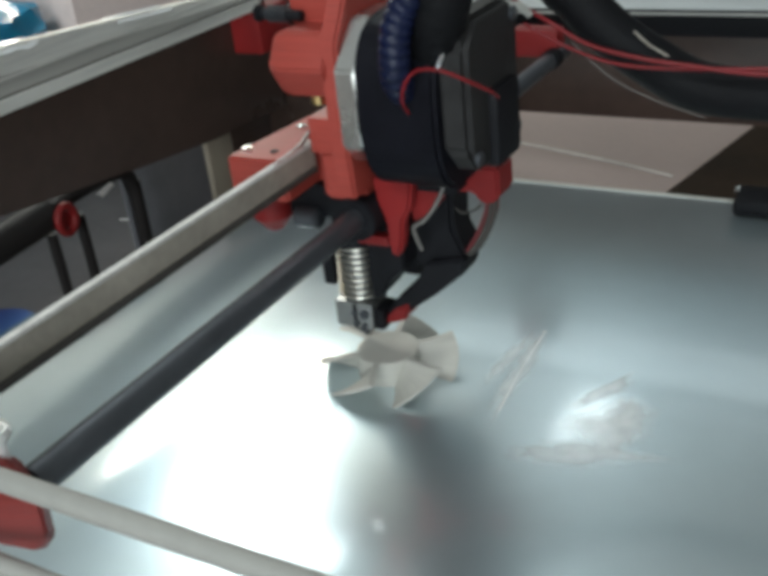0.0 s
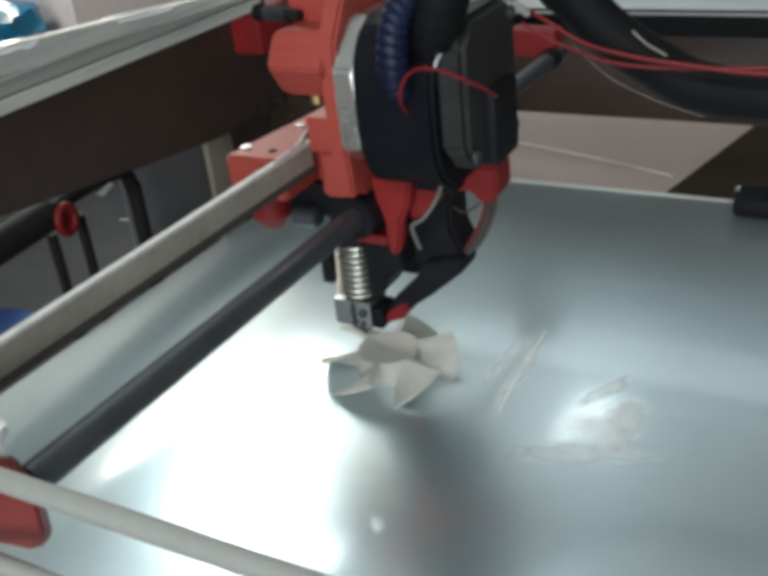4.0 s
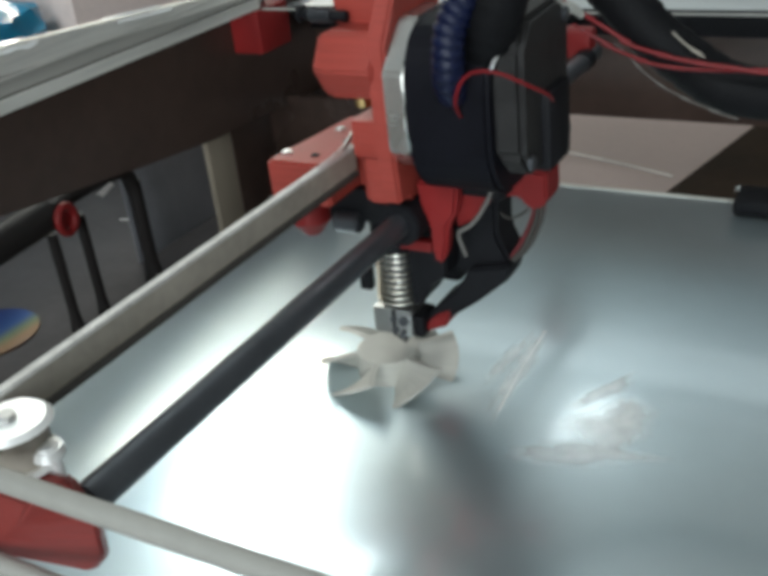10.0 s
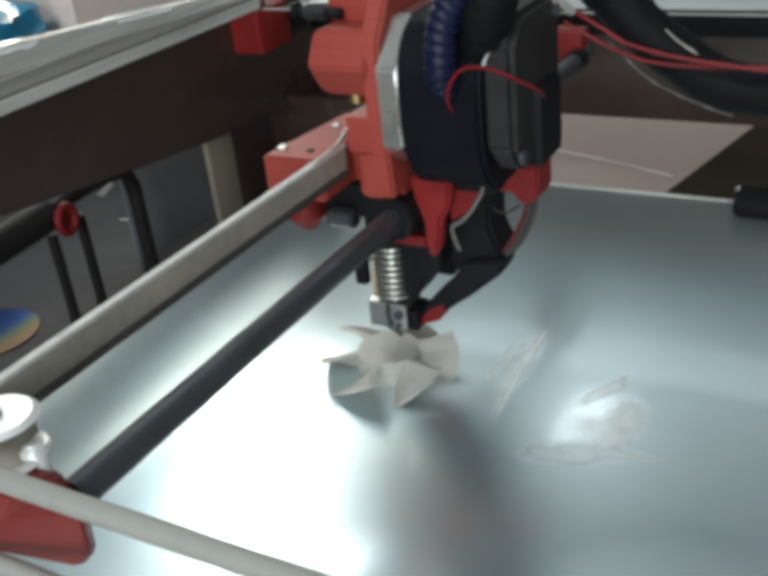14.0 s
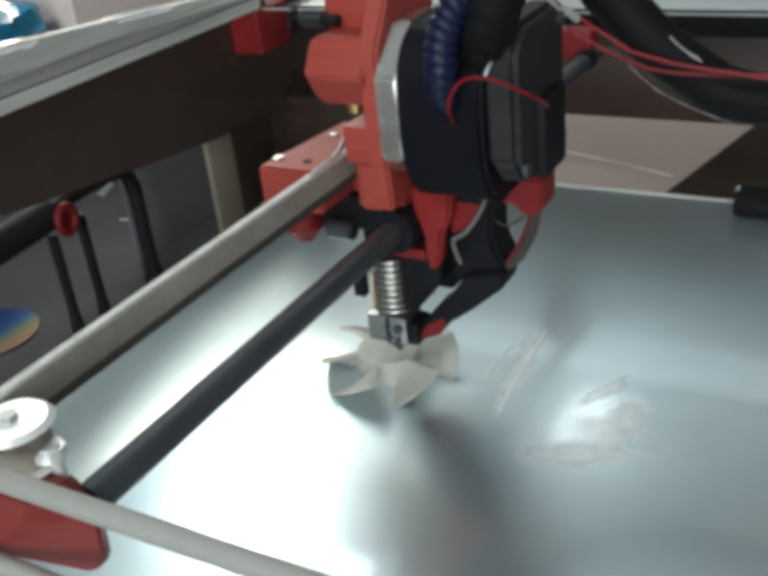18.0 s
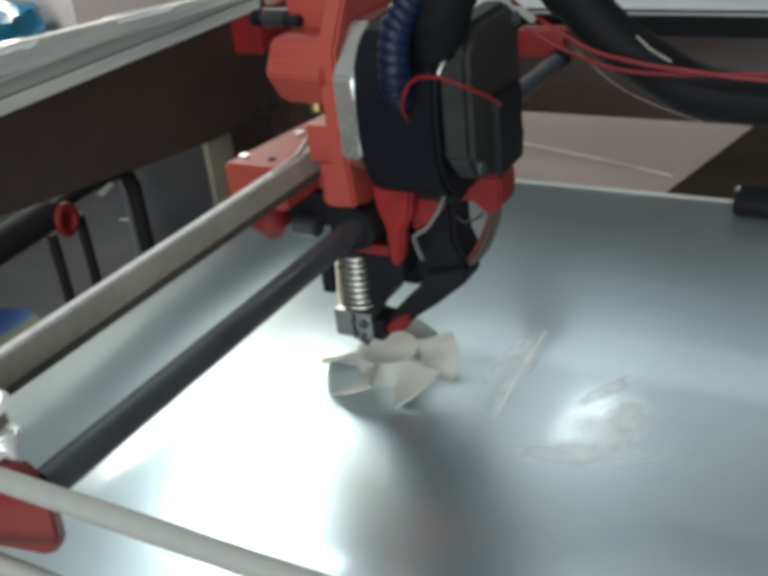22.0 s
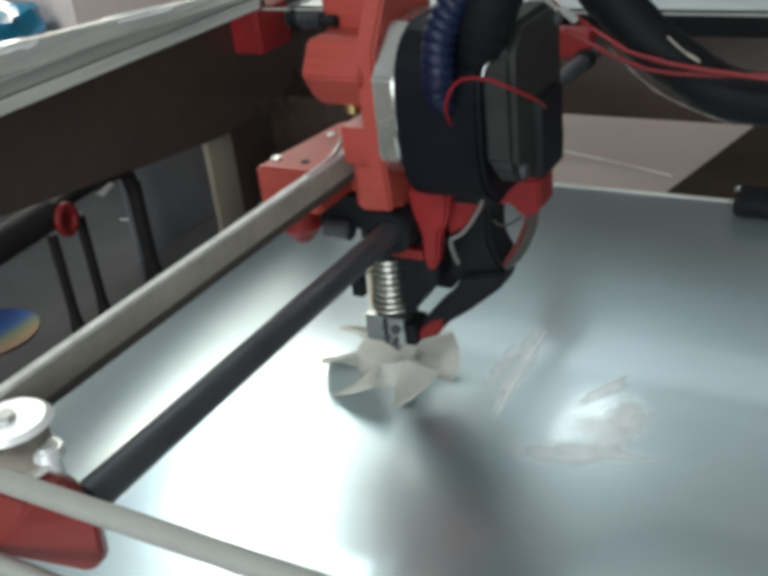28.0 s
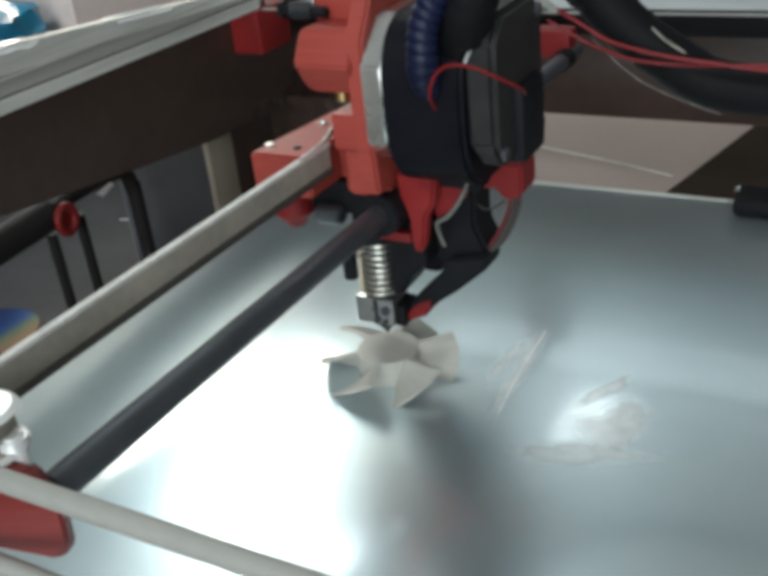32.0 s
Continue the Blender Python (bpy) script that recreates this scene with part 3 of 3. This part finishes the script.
# Bracket and gusset take the darker red in place of the motor's shade.
bm = bmesh.new()
prism(bm, [(10, 83), (26, 83), (24.5, 72), (21.2, 67), (20.2, 58), (18.6, 53.5), (16.4, 51), (14.4, 54.8), (14.2, 66), (11.4, 72)], 1, -3, 3, 1.2)
part("hot_end_bracket", bm, DEEP_AND_SHADED_RED, head, "red pointed bracket above the hot end")
bm = bmesh.new()
prism(bm, [(22, 83), (38, 83), (36.5, 79.5), (33, 73), (28.5, 67.5), (21.5, 63.4)], 1, 3.5, 10, 0.8)
part("bracket_gusset", bm, DEEP_AND_SHADED_RED, head, "red web beside the pointed bracket")
# Shelf coloured black to stand in for the shade under the motor.
bm = bmesh.new()
prism(bm, [(-8, 76), (40, 76), (40, 84), (-8, 84)], 1, 3, 28, 0.8)
part("bracket_shelf", bm, BLACK, head, "shelf under the motor, black for its shade")
bm = bmesh.new()
box(bm, (0, -1, 54.5), (13, 4, 58.5), 1.0)
part("bracket_bar", bm, DEEP_AND_SHADED_RED, head, "dark red cross bar of the bracket")
bm = bmesh.new()
tube(bm, [(38.5, -2, 84), (37, -2, 79.5), (33.6, -2.2, 73.2), (29.2, -2.4, 67.8), (25, -2, 65), (24.4, 0, 60), (25.2, 2, 54)], 0.75, 8)
part("curved_lead", bm, GREY_WIRE, head, "thin grey curved lead")
bm = bmesh.new()
prism(bm, [(31, 84), (52, 84), (52, 73), (48, 69.5), (44, 70.5), (42, 74), (33, 73)], 1, 12, 26, 1)
part("duct_mount", bm, DEEP_AND_SHADED_RED, head, "dark red duct mount")
CX, CY = -9, 12
bm = bmesh.new()
rod(bm, (CX, CY, 48), (CX, CY, 75), 8, seg=24)
sink = part("hot_end_barrel", bm, BLACK, head, "black hot end barrel")
for k in range(9):
    z = 27.4 + 2.5 * k
    bm = bmesh.new()
    rod(bm, (CX + 0.6, CY, z), (CX + 0.6, CY, z + 1.05), 9.6 - 0.16 * k, seg=28, bevel=0.3)
    part("fin", bm, FIN, sink)
bm = bmesh.new()
rod(bm, (CX + 0.6, CY, 26), (CX + 0.6, CY, 54), 7.4, seg=20)
part("core", bm, DARK_STEEL, sink)
bm = bmesh.new()
rod(bm, (CX, CY, 23), (CX, CY, 27), 4.0, seg=16)
part("neck", bm, BRASS, sink, "narrow brass neck above the heater")
bm = bmesh.new()
box(bm, (-26, 22, 31), (12, 31, 70), 1.2)
part("cooling_fan", bm, BLACK, head, "square black cooling fan behind the fins")
bm = bmesh.new()
prism(bm, [(0.5, 28), (4, 29), (9, 38), (16, 44), (16, 60), (0.5, 60)], 1, 4, 22, 0.8)
part("fin_shroud", bm, BLACK, head, "black shroud beside the fins")
bm = bmesh.new()
box(bm, (-18, 5, 13), (-1.5, 19, 24.5), 0.7)
block = part("heat_block", bm, BLOCK_STEEL, head, "scuffed bright metal heater block")
bm = bmesh.new()
rod(bm, (CX, CY, 13), (CX, CY, 9.5), 4, 4, 6)
rod(bm, (CX, CY, 9.5), (CX, CY, 5.6), 3.2, 0.6, 16)
part("nozzle", bm, DARK_STEEL, block)
for x, z, r in ((-9, 20.5, 1.2), (-4.5, 20, 2.0), (-8.5, 15.5, 1.4), (-5, 15, 1.2)):
    bm = bmesh.new()
    rod(bm, (x, 3.8, z), (x, 6, z), r, seg=12)
    part("clamp_screw", bm, DARK_STEEL, block)
bm = bmesh.new()
box(bm, (-9.6, 4.4, 13), (-8.4, 5.4, 24))
part("slit", bm, BLACK, block, "dark clamp slit")
bm = bmesh.new()
box(bm, (-2, 6, 13), (3, 18, 22), 1)
part("sensor_lead", bm, BLACK, block, "black taped heater leads")
bm = bmesh.new()
prism(bm, [(15, 66), (22, 72), (32.5, 72), (32.2, 57), (37, 47), (30, 38), (15, 40)], 1, 14, 30, 1.5)
blower = part("blower", bm, BLACK, head, "small black blower fan")
bm = bmesh.new()
prism(bm, [(38, 48), (37.5, 42), (24, 30), (10, 19.5), (3, 16), (2.5, 20), (8, 27), (16, 34), (22, 44)], 1, 10, 24, 1.0)
duct = part("duct", bm, BLACK, head, "black slanted air duct")
bm = bmesh.new()
prism(bm, [(13.5, 25.5), (11.5, 18.0), (1.5, 13.8), (2.5, 17.5), (7.5, 22.5)], 1, 9.0, 20, 0.8)
part("duct_tip", bm, DEEP_AND_SHADED_RED, duct, "red tip of the air duct")
for k in range(7):
    a = 2.4 * k
    dx, dy = 1.9 * math.cos(a) * (0.4 + 0.1 * k), 2.2 * math.sin(a)
    bm = bmesh.new()
    tube(bm, [(47.5 + dx, 17 + dy, 72), (47.0 + 1.2 * dx, 17 + dy, 66), (44.4 + 1.3 * dx, 17 + dy, 58.8), (40.4 + 1.2 * dx, 17 + dy, 51.5), (35.5 + 0.5 * dx, 17 + 0.5 * dy, 46)], 0.85, 7)
    part("wire", bm, (RED_WIRE, BRAID_RED, BELT_DARK)[k % 3], blower)
bm = bmesh.new()
tube(bm, [(34, 14, 66.5), (37, 13, 65.2), (41, 13.5, 66.2), (44, 15, 68.5)], 0.5, 7)
part("loose_wire", bm, BELT_DARK, blower, "thin dark wire across the gap")
bm = bmesh.new()
box(bm, (-33.5, 22, 20.6), (-28.4, 26, 34), 0.6)
part("fan_lug", bm, BLACK, head, "black corner lug of the fan")
bm = bmesh.new()
rod(bm, (-40, 4, 60), (-40, 4, 75), 8.2, seg=24)
rod(bm, (-40, 4, 54), (-40, 4, 60), 3.5, 8.2, seg=24)
part("lower_clamp_nut", bm, DEEP_AND_SHADED_RED, head, "red round nut under the clamp")
bm = bmesh.new()
box(bm, (-30, 2, 62), (-2, 26, 75), 1)
part("bearing_holder", bm, BLACK, head, "black bearing holder")
bm = bmesh.new()
rod(bm, (-27, 1, 62), (-16, 1, 62), 4.0, seg=20, bevel=0.8)
part("lock_nut", bm, DARK_STEEL, head, "dark metal roller under the clamp")

for pts in ([(-42, 5, 75), (-47, 3, 74.2), (-52, 3, 74.8)], [(-43, -4, 74.5), (-48, -7, 73), (-51, -6, 71.5)]):
    bm = bmesh.new()
    tube(bm, pts, 0.35, 6)
    part("loose_end", bm, GREY_WIRE, clamp, "thin loose wire end under the clamp")

# ---- cables to the head ----
cables = thing("cable_bundle", "black braided cable sleeve with loose red wires", "cable")
SLEEVES = []


def cable(name, mat, pts, r, label="", seg=10, n=9):
    """A cable in short stiff pieces: those by the head follow it, those far off hardly move."""
    path = curve_path(pts, 2.0)
    size = max(2, math.ceil(len(path) / n))
    for k in range(0, len(path) - 1, size):
        run = path[k:k + size + 2]
        if len(run) < 2:
            continue
        far = min(max((run[0].x - 50) / 110, 0), 1)
        bm = bmesh.new()
        tube(bm, run, r, seg, 0, 2.0)
        SLEEVES.append((part(name, bm, mat, cables, label), (1 - 0.8 * far, 1 - 0.25 * far)))


cable("sleeve", SLEEVE, [(47, 58, 166), (57.4, 60, 138.2), (64.5, 60, 131.1), (75.1, 60, 120.3), (89.2, 60, 110.4), (107.6, 60, 101.0), (131, 60, 99.0), (150, 62, 98.6), (200, 70, 101), (318, 90, 112)], 8.8, "", 18, 40)
cable("wire", RED_WIRE, [(40, 40, 150), (45.6, 45, 134.8), (61.4, 45, 125), (73.5, 45, 118.5), (90.4, 45, 114.5), (106.6, 45, 112.5), (132.3, 45, 110.4), (180, 50, 109), (318, 80, 112)], 0.75, "loose red wire", 8, 22)
cable("wire", RED_WIRE, [(50, 46, 125), (64.1, 47, 117.4), (81.5, 47, 111.8), (103, 47, 110.6), (131.9, 47, 111.7), (180, 52, 112), (318, 80, 115)], 0.65, "loose red wire", 8, 22)
cable("wire", GREY_WIRE, [(66.4, 48, 118.4), (81.2, 48, 106), (96.6, 48, 99), (113.2, 48, 93.9)], 0.22, "thin grey wire along the sleeve", 6, 6)
cable("tie", BELT, [(88, 50, 122), (93, 49, 118), (100, 48, 114.5)], 0.35, "pale cable tie end", 6, 2)

# ---- beside the machine ----
stand = thing("tube_stand", "black tube stand with a red ring", "stand")
bm = bmesh.new()
tube(bm, [(-232, -80, 10), (-232, 0, 12), (-232, 40, 14), (-232, 54, 15)], 9.5, 14)
part("thick_tube", bm, STAND_HAZED_BLACK, stand)
bm = bmesh.new()
tube(bm, [(-232, 50, 14), (-232, 75, 18), (-232, 100, 18.5), (-232, 116, 15), (-232, 121, 0)], 4.6, 12)
part("bent_tube", bm, STAND_HAZED_BLACK, stand)
for x, y, top, r, foot in ((-232, 53, 3, 3.0, 4.5), (-232, 75, 6, 3.0, 4.5), (-232, 121, 8, 4.4, 6.5), (-232, -24, 0, 3.0, 4.5)):
    bm = bmesh.new()
    rod(bm, (x, y, -46), (x, y, top), r, r, 14)
    rod(bm, (x, y, TABLE_Z + 2), (x, y, -46), foot, r, 14)
    part("leg", bm, STAND_HAZED_BLACK, stand)
bm = bmesh.new()
ring_pts = [(-222, 57.5 + 6.0 * math.cos(a), 11.5 + 7.6 * math.sin(a)) for a in (2 * math.pi * k / 16 for k in range(17))]
tube(bm, ring_pts, 2.4, 10)
ring = part("ring", bm, DEEP_AND_SHADED_RED, stand, "red plastic ring")
bm = bmesh.new()
rod(bm, (-229, 58, 11), (-223, 58, 11), 4.6, seg=18)
part("ring_core", bm, DEEP_AND_SHADED_RED, ring, "dark red core of the ring")
bm = bmesh.new()
prism(bm, [(86, 14), (98, 16.5), (100, 14.5), (90, 11)], 0, -226.2, -225.4)
part("label_plate", bm, WHITE_LINE, stand, "small pale plate on the tube")
post = solid("wooden_post", PALE_WOOD, None, ((-226, 182, TABLE_Z + 2), (-222, 210, 15.5)), bevel=0.6)
tagged(post, "pale wooden strip beside the brown board", "post")
# Made-up panel that fills the dim background between leg and post.
card = thing("dim_backdrop", "dark blue-grey panel added for the dim background", "card")
solid("sheet", DARK_BLUE, card, ((-263, 140, TABLE_Z + 2), (-262, 226, 10)), bevel=0.2)
solid("folded_flap", DARK_BLUE, card, ((-282, 226, TABLE_Z + 2), (-262, 227, 10)), label="flap folded back from the sheet", bevel=0.2)
# Small pale sliver added to stand for a white glint.
bm = bmesh.new()
prism(bm, [(-328, 193), (-320, 196), (-321, 197.5), (-329, 194.5)], 2, TABLE_Z + 2, TABLE_Z + 2.6)
scrap = part("pale_sliver", bm, WHITE_LINE)
tagged(scrap, "pale sliver on the dark sheet for a white glint", "scrap")
bm = bmesh.new()
rod(bm, (-289, 34, TABLE_Z + 2), (-289, 34, TABLE_Z + 3.4), 30, seg=48)
rod(bm, (-289, 34, TABLE_Z + 3.4), (-289, 34, TABLE_Z + 3.8), 8, seg=32)
disc = part("optical_disc", bm, DISC)
tagged(disc, "shiny disc with rainbow colours on the dark sheet", "disc")
bm = bmesh.new()
prism(bm, [(14, 250), (36.3, 348), (70, 498), (330, 480), (330, 250)], 2, TABLE_Z, TABLE_Z + 3, 0.6)
board = part("brown_board", bm, BROWN_SHADED)
tagged(board, "dark brown board lying on the table", "board")
bm = bmesh.new()
rod(bm, (80, 352, TABLE_Z + 3), (80, 352, TABLE_Z + 5.5), 4, 3, 16)
screw = part("wood_screw", bm, STEEL)
tagged(screw, "steel screw head in the brown board", "screw")
bm = bmesh.new()
for (xa, ya), (xb, yb) in zip(((-170, 430), (-105, 416), (-43, 398.6), (-10, 388)), ((-105, 416), (-43, 398.6), (-10, 388), (30, 373.6))):
    prism(bm, [(xa, ya - 1.0), (xb, yb - 1.3), (xb, yb + 1.2), (xa, ya + 1.2)], 2, TABLE_Z, TABLE_Z + 0.6)
tape = part("tape_strip", bm, WHITE_LINE, smooth=False)
tagged(tape, "narrow white tape strip on the tabletop", "tape")
# Dark sheet added so the tabletop beside the machine looks shaded.
shade_thing = solid("shade_sheet", SHADE_GREY, None, ((-430, -300, TABLE_Z), (-150, 420, TABLE_Z + 2)), bevel=0.6)
tagged(shade_thing, "dark grey sheet added for the shaded tabletop", "mat")
bm = bmesh.new()
box(bm, (101, 190, BED_Z), (128, 214, BED_Z + 8), 3)
knob = part("plate_clip", bm, BLACK)
tagged(knob, "black clip on the build plate edge", "clip")
bm = bmesh.new()
box(bm, (-800, -160, TABLE_Z), (-432, 278, 82), 14)
bmesh.ops.subdivide_edges(bm, edges=[e for e in bm.edges if e.calc_length() > 40], cuts=36, use_grid_fill=True)
for v in bm.verts:
    fold = Vector(noise.noise_vector(v.co * 0.011)) * 14 + Vector(noise.noise_vector(v.co * 0.08)) * 10
    v.co += fold * (1 if v.co.z > TABLE_Z + 30 else 0)
bag = part("plastic_bag", bm, BLUE_BAG)
tagged(bag, "full blue plastic bag lying on the table", "bag")
# Box added where pinkish background shows, and to shade the table.
carton = solid("carton", CARTON, None, ((-820, 296, TABLE_Z), (-432, 660, 80)), bevel=2)
tagged(carton, "pinkish box added for the background and to shade the table", "carton")

# ---- lamps ----
for x, y, sx, sy in ((-470, 2120, 180, 420), (-620, 2770, 1900, 640)):
    lamp = solid("ceiling_light", CEILING, None, ((x - sx / 2 - 50, y - sy / 2 - 60, 1588), (x + sx / 2 + 50, y + sy / 2 + 60, 1600)), bevel=2)
    tagged(lamp, "unseen flat rectangular ceiling light", "ceiling light", "ceiling lights")
lamp = solid("ceiling_light", CEILING, None, ((-370, -1800, 1560), (270, -1360, 1600)), bevel=4)
tagged(lamp, "unseen flat rectangular ceiling light", "ceiling light", "ceiling lights")
tube_lamp = thing("tube_lamp", "slim white tube light under the ceiling", "ceiling light", "ceiling lights")
solid("housing", CEILING, tube_lamp, ((-1225, 890, 1553), (-95, 1110, 1600)), bevel=4)
for x in (-1222, -108):
    solid("end_cap", PRINT, tube_lamp, ((x, 900, 1535), (x + 10, 1100, 1553)), bevel=2)
lamp = solid("ceiling_light", CEILING, None, ((-380, -645, -6), (380, 645, 6)), bevel=2)
lamp.matrix_world = pose(-2.14, 1.98, 1.594, 0, 0, 19)
tagged(lamp, "unseen warm white ceiling light added for the plate's left glow", "ceiling light", "ceiling lights")
hung = thing("hanging_panel_light", "white rectangular panel light hung from the ceiling", "ceiling light", "ceiling lights")
turned = pose(-1.192, 0.964, 0, 0, 0, -45)
bm = bmesh.new()
box(bm, (-410, -135, 1204), (410, 135, 1228), 3)
bm.transform(Matrix.Translation((-1192, 964, 0)) @ Matrix.Rotation(radians(-45), 4, "Z"))
part("housing", bm, CEILING, hung)
for x in (-350, 350):
    p = turned @ Vector((x / 1000, 0, 0))
    bars("cord", GREY_WIRE, hung, ((p.x * 1000, p.y * 1000, 1228), (p.x * 1000, p.y * 1000, 1600), 1.5), seg=8)
small = thing("small_panel_light", "small white square panel light on a cord", "ceiling light", "ceiling lights")
solid("housing", CEILING, small, ((-735, 880, 1204), (-645, 970, 1224)), bevel=3)
bars("cord", GREY_WIRE, small, ((-690, 925, 1224), (-690, 925, 1600), 1.5), seg=8)


# The head's place over the clip: seconds, along the rail, along the beam, in metres from its first place.
HEAD = [
    (0.0, 0.00029, -0.00035), (0.5, -0.00202, -0.00457), (1.0, 0.00170, -0.01287), (1.5, 0.01030, -0.01523), (2.0, 0.01673, -0.00939),
    (2.5, 0.01667, 0.00017), (3.0, 0.01161, 0.00521), (3.5, 0.00364, 0.00509), (4.0, -0.00077, 0.00039), (4.5, 0.00000, -0.00693),
    (5.0, 0.00269, -0.00963), (5.5, 0.00516, -0.00625), (6.0, 0.00949, -0.00343), (6.5, 0.00838, 0.00016), (7.0, 0.01084, -0.00924),
    (7.5, 0.01112, -0.00607), (8.0, 0.00895, -0.00132), (8.2, 0.00850, 0.00015), (8.5, 0.00499, -0.00743), (8.7, 0.00386, -0.00623),
    (9.0, -0.00039, -0.01086), (9.2, 0.00508, -0.01627), (9.5, 0.01325, -0.01625), (9.7, 0.01695, -0.01183), (10.0, 0.01767, -0.00013),
    (10.2, 0.01366, 0.00368), (10.5, 0.00548, 0.00549), (10.7, -0.00035, 0.00184), (11.0, -0.00117, -0.00833), (11.2, 0.00401, -0.00501),
    (11.5, 0.01079, 0.00222), (11.7, 0.00600, 0.00567), (12.0, 0.01810, -0.00525), (12.2, 0.01313, -0.00875), (12.5, 0.01027, -0.01575),
    (12.7, 0.00843, -0.00983), (13.0, 0.00095, 0.00084), (13.2, 0.00242, 0.00306), (13.5, 0.00655, 0.00474), (14.0, 0.01348, 0.00346),
    (14.5, 0.01771, -0.00231), (15.0, 0.01656, -0.01039), (15.5, 0.01218, -0.01459), (16.0, 0.00487, -0.01520), (16.2, 0.00260, -0.01289),
    (16.5, -0.00013, -0.00977), (16.7, -0.00038, -0.00777), (17.0, -0.00085, -0.00188), (17.2, -0.00019, -0.00056), (17.5, 0.00041, -0.01158),
    (17.7, 0.00755, -0.01625), (18.0, 0.01821, -0.00612), (18.2, 0.01573, 0.00056), (18.5, 0.00391, 0.00469), (18.7, 0.00034, -0.00166),
    (19.0, 0.00426, -0.00917), (19.2, 0.00722, -0.00311), (19.5, 0.00735, -0.00753), (19.7, 0.00667, -0.00086), (20.0, 0.00751, -0.00148),
    (20.2, 0.01287, -0.00767), (20.5, 0.01235, -0.00630), (20.7, 0.01159, -0.00796), (21.0, 0.00683, -0.00659), (21.2, 0.01029, -0.00536),
    (21.5, 0.00781, 0.00013), (21.7, 0.00657, -0.00326), (22.0, 0.00386, -0.00720), (22.2, 0.00065, -0.00812), (22.5, 0.00307, -0.01508),
    (22.7, 0.00909, -0.01701), (23.0, 0.01673, -0.01154), (23.2, 0.01858, -0.00522), (23.5, 0.01389, 0.00405), (23.7, 0.00742, 0.00660),
    (24.0, 0.00003, 0.00189), (24.2, -0.00217, -0.00461), (24.5, 0.00492, -0.00350), (25.0, 0.00000, -0.00462), (25.5, -0.00115, -0.00154),
    (26.0, 0.00193, 0.00269), (26.5, 0.00664, 0.00483), (27.0, 0.01199, 0.00399), (27.5, 0.01634, -0.00046), (28.0, 0.01751, -0.00657),
    (28.5, 0.01336, -0.01440), (29.0, 0.00862, -0.01528), (29.5, 0.00279, -0.01366), (30.0, -0.00028, -0.00773), (30.2, 0.00005, -0.00590),
    (30.5, -0.00052, -0.00161), (30.7, 0.00189, 0.00233), (31.0, 0.00976, -0.00227), (31.2, 0.01608, -0.01091), (31.5, 0.01608, -0.01187),
    (31.7, 0.01712, -0.00266), (32.0, 0.00693, 0.00489),
]


def motions():
    """The beam slides along the rail; the head slides along the beam as well; the cables follow in part."""
    walk(beam, [(t, pose(u, 0, 0)) for t, u, v in HEAD])
    walk(head, [(t, pose(u, v, 0)) for t, u, v in HEAD])
    for ob, (a, b) in SLEEVES:
        walk(ob, [(t, pose(a * u, b * v, 0)) for t, u, v in HEAD])


motions()
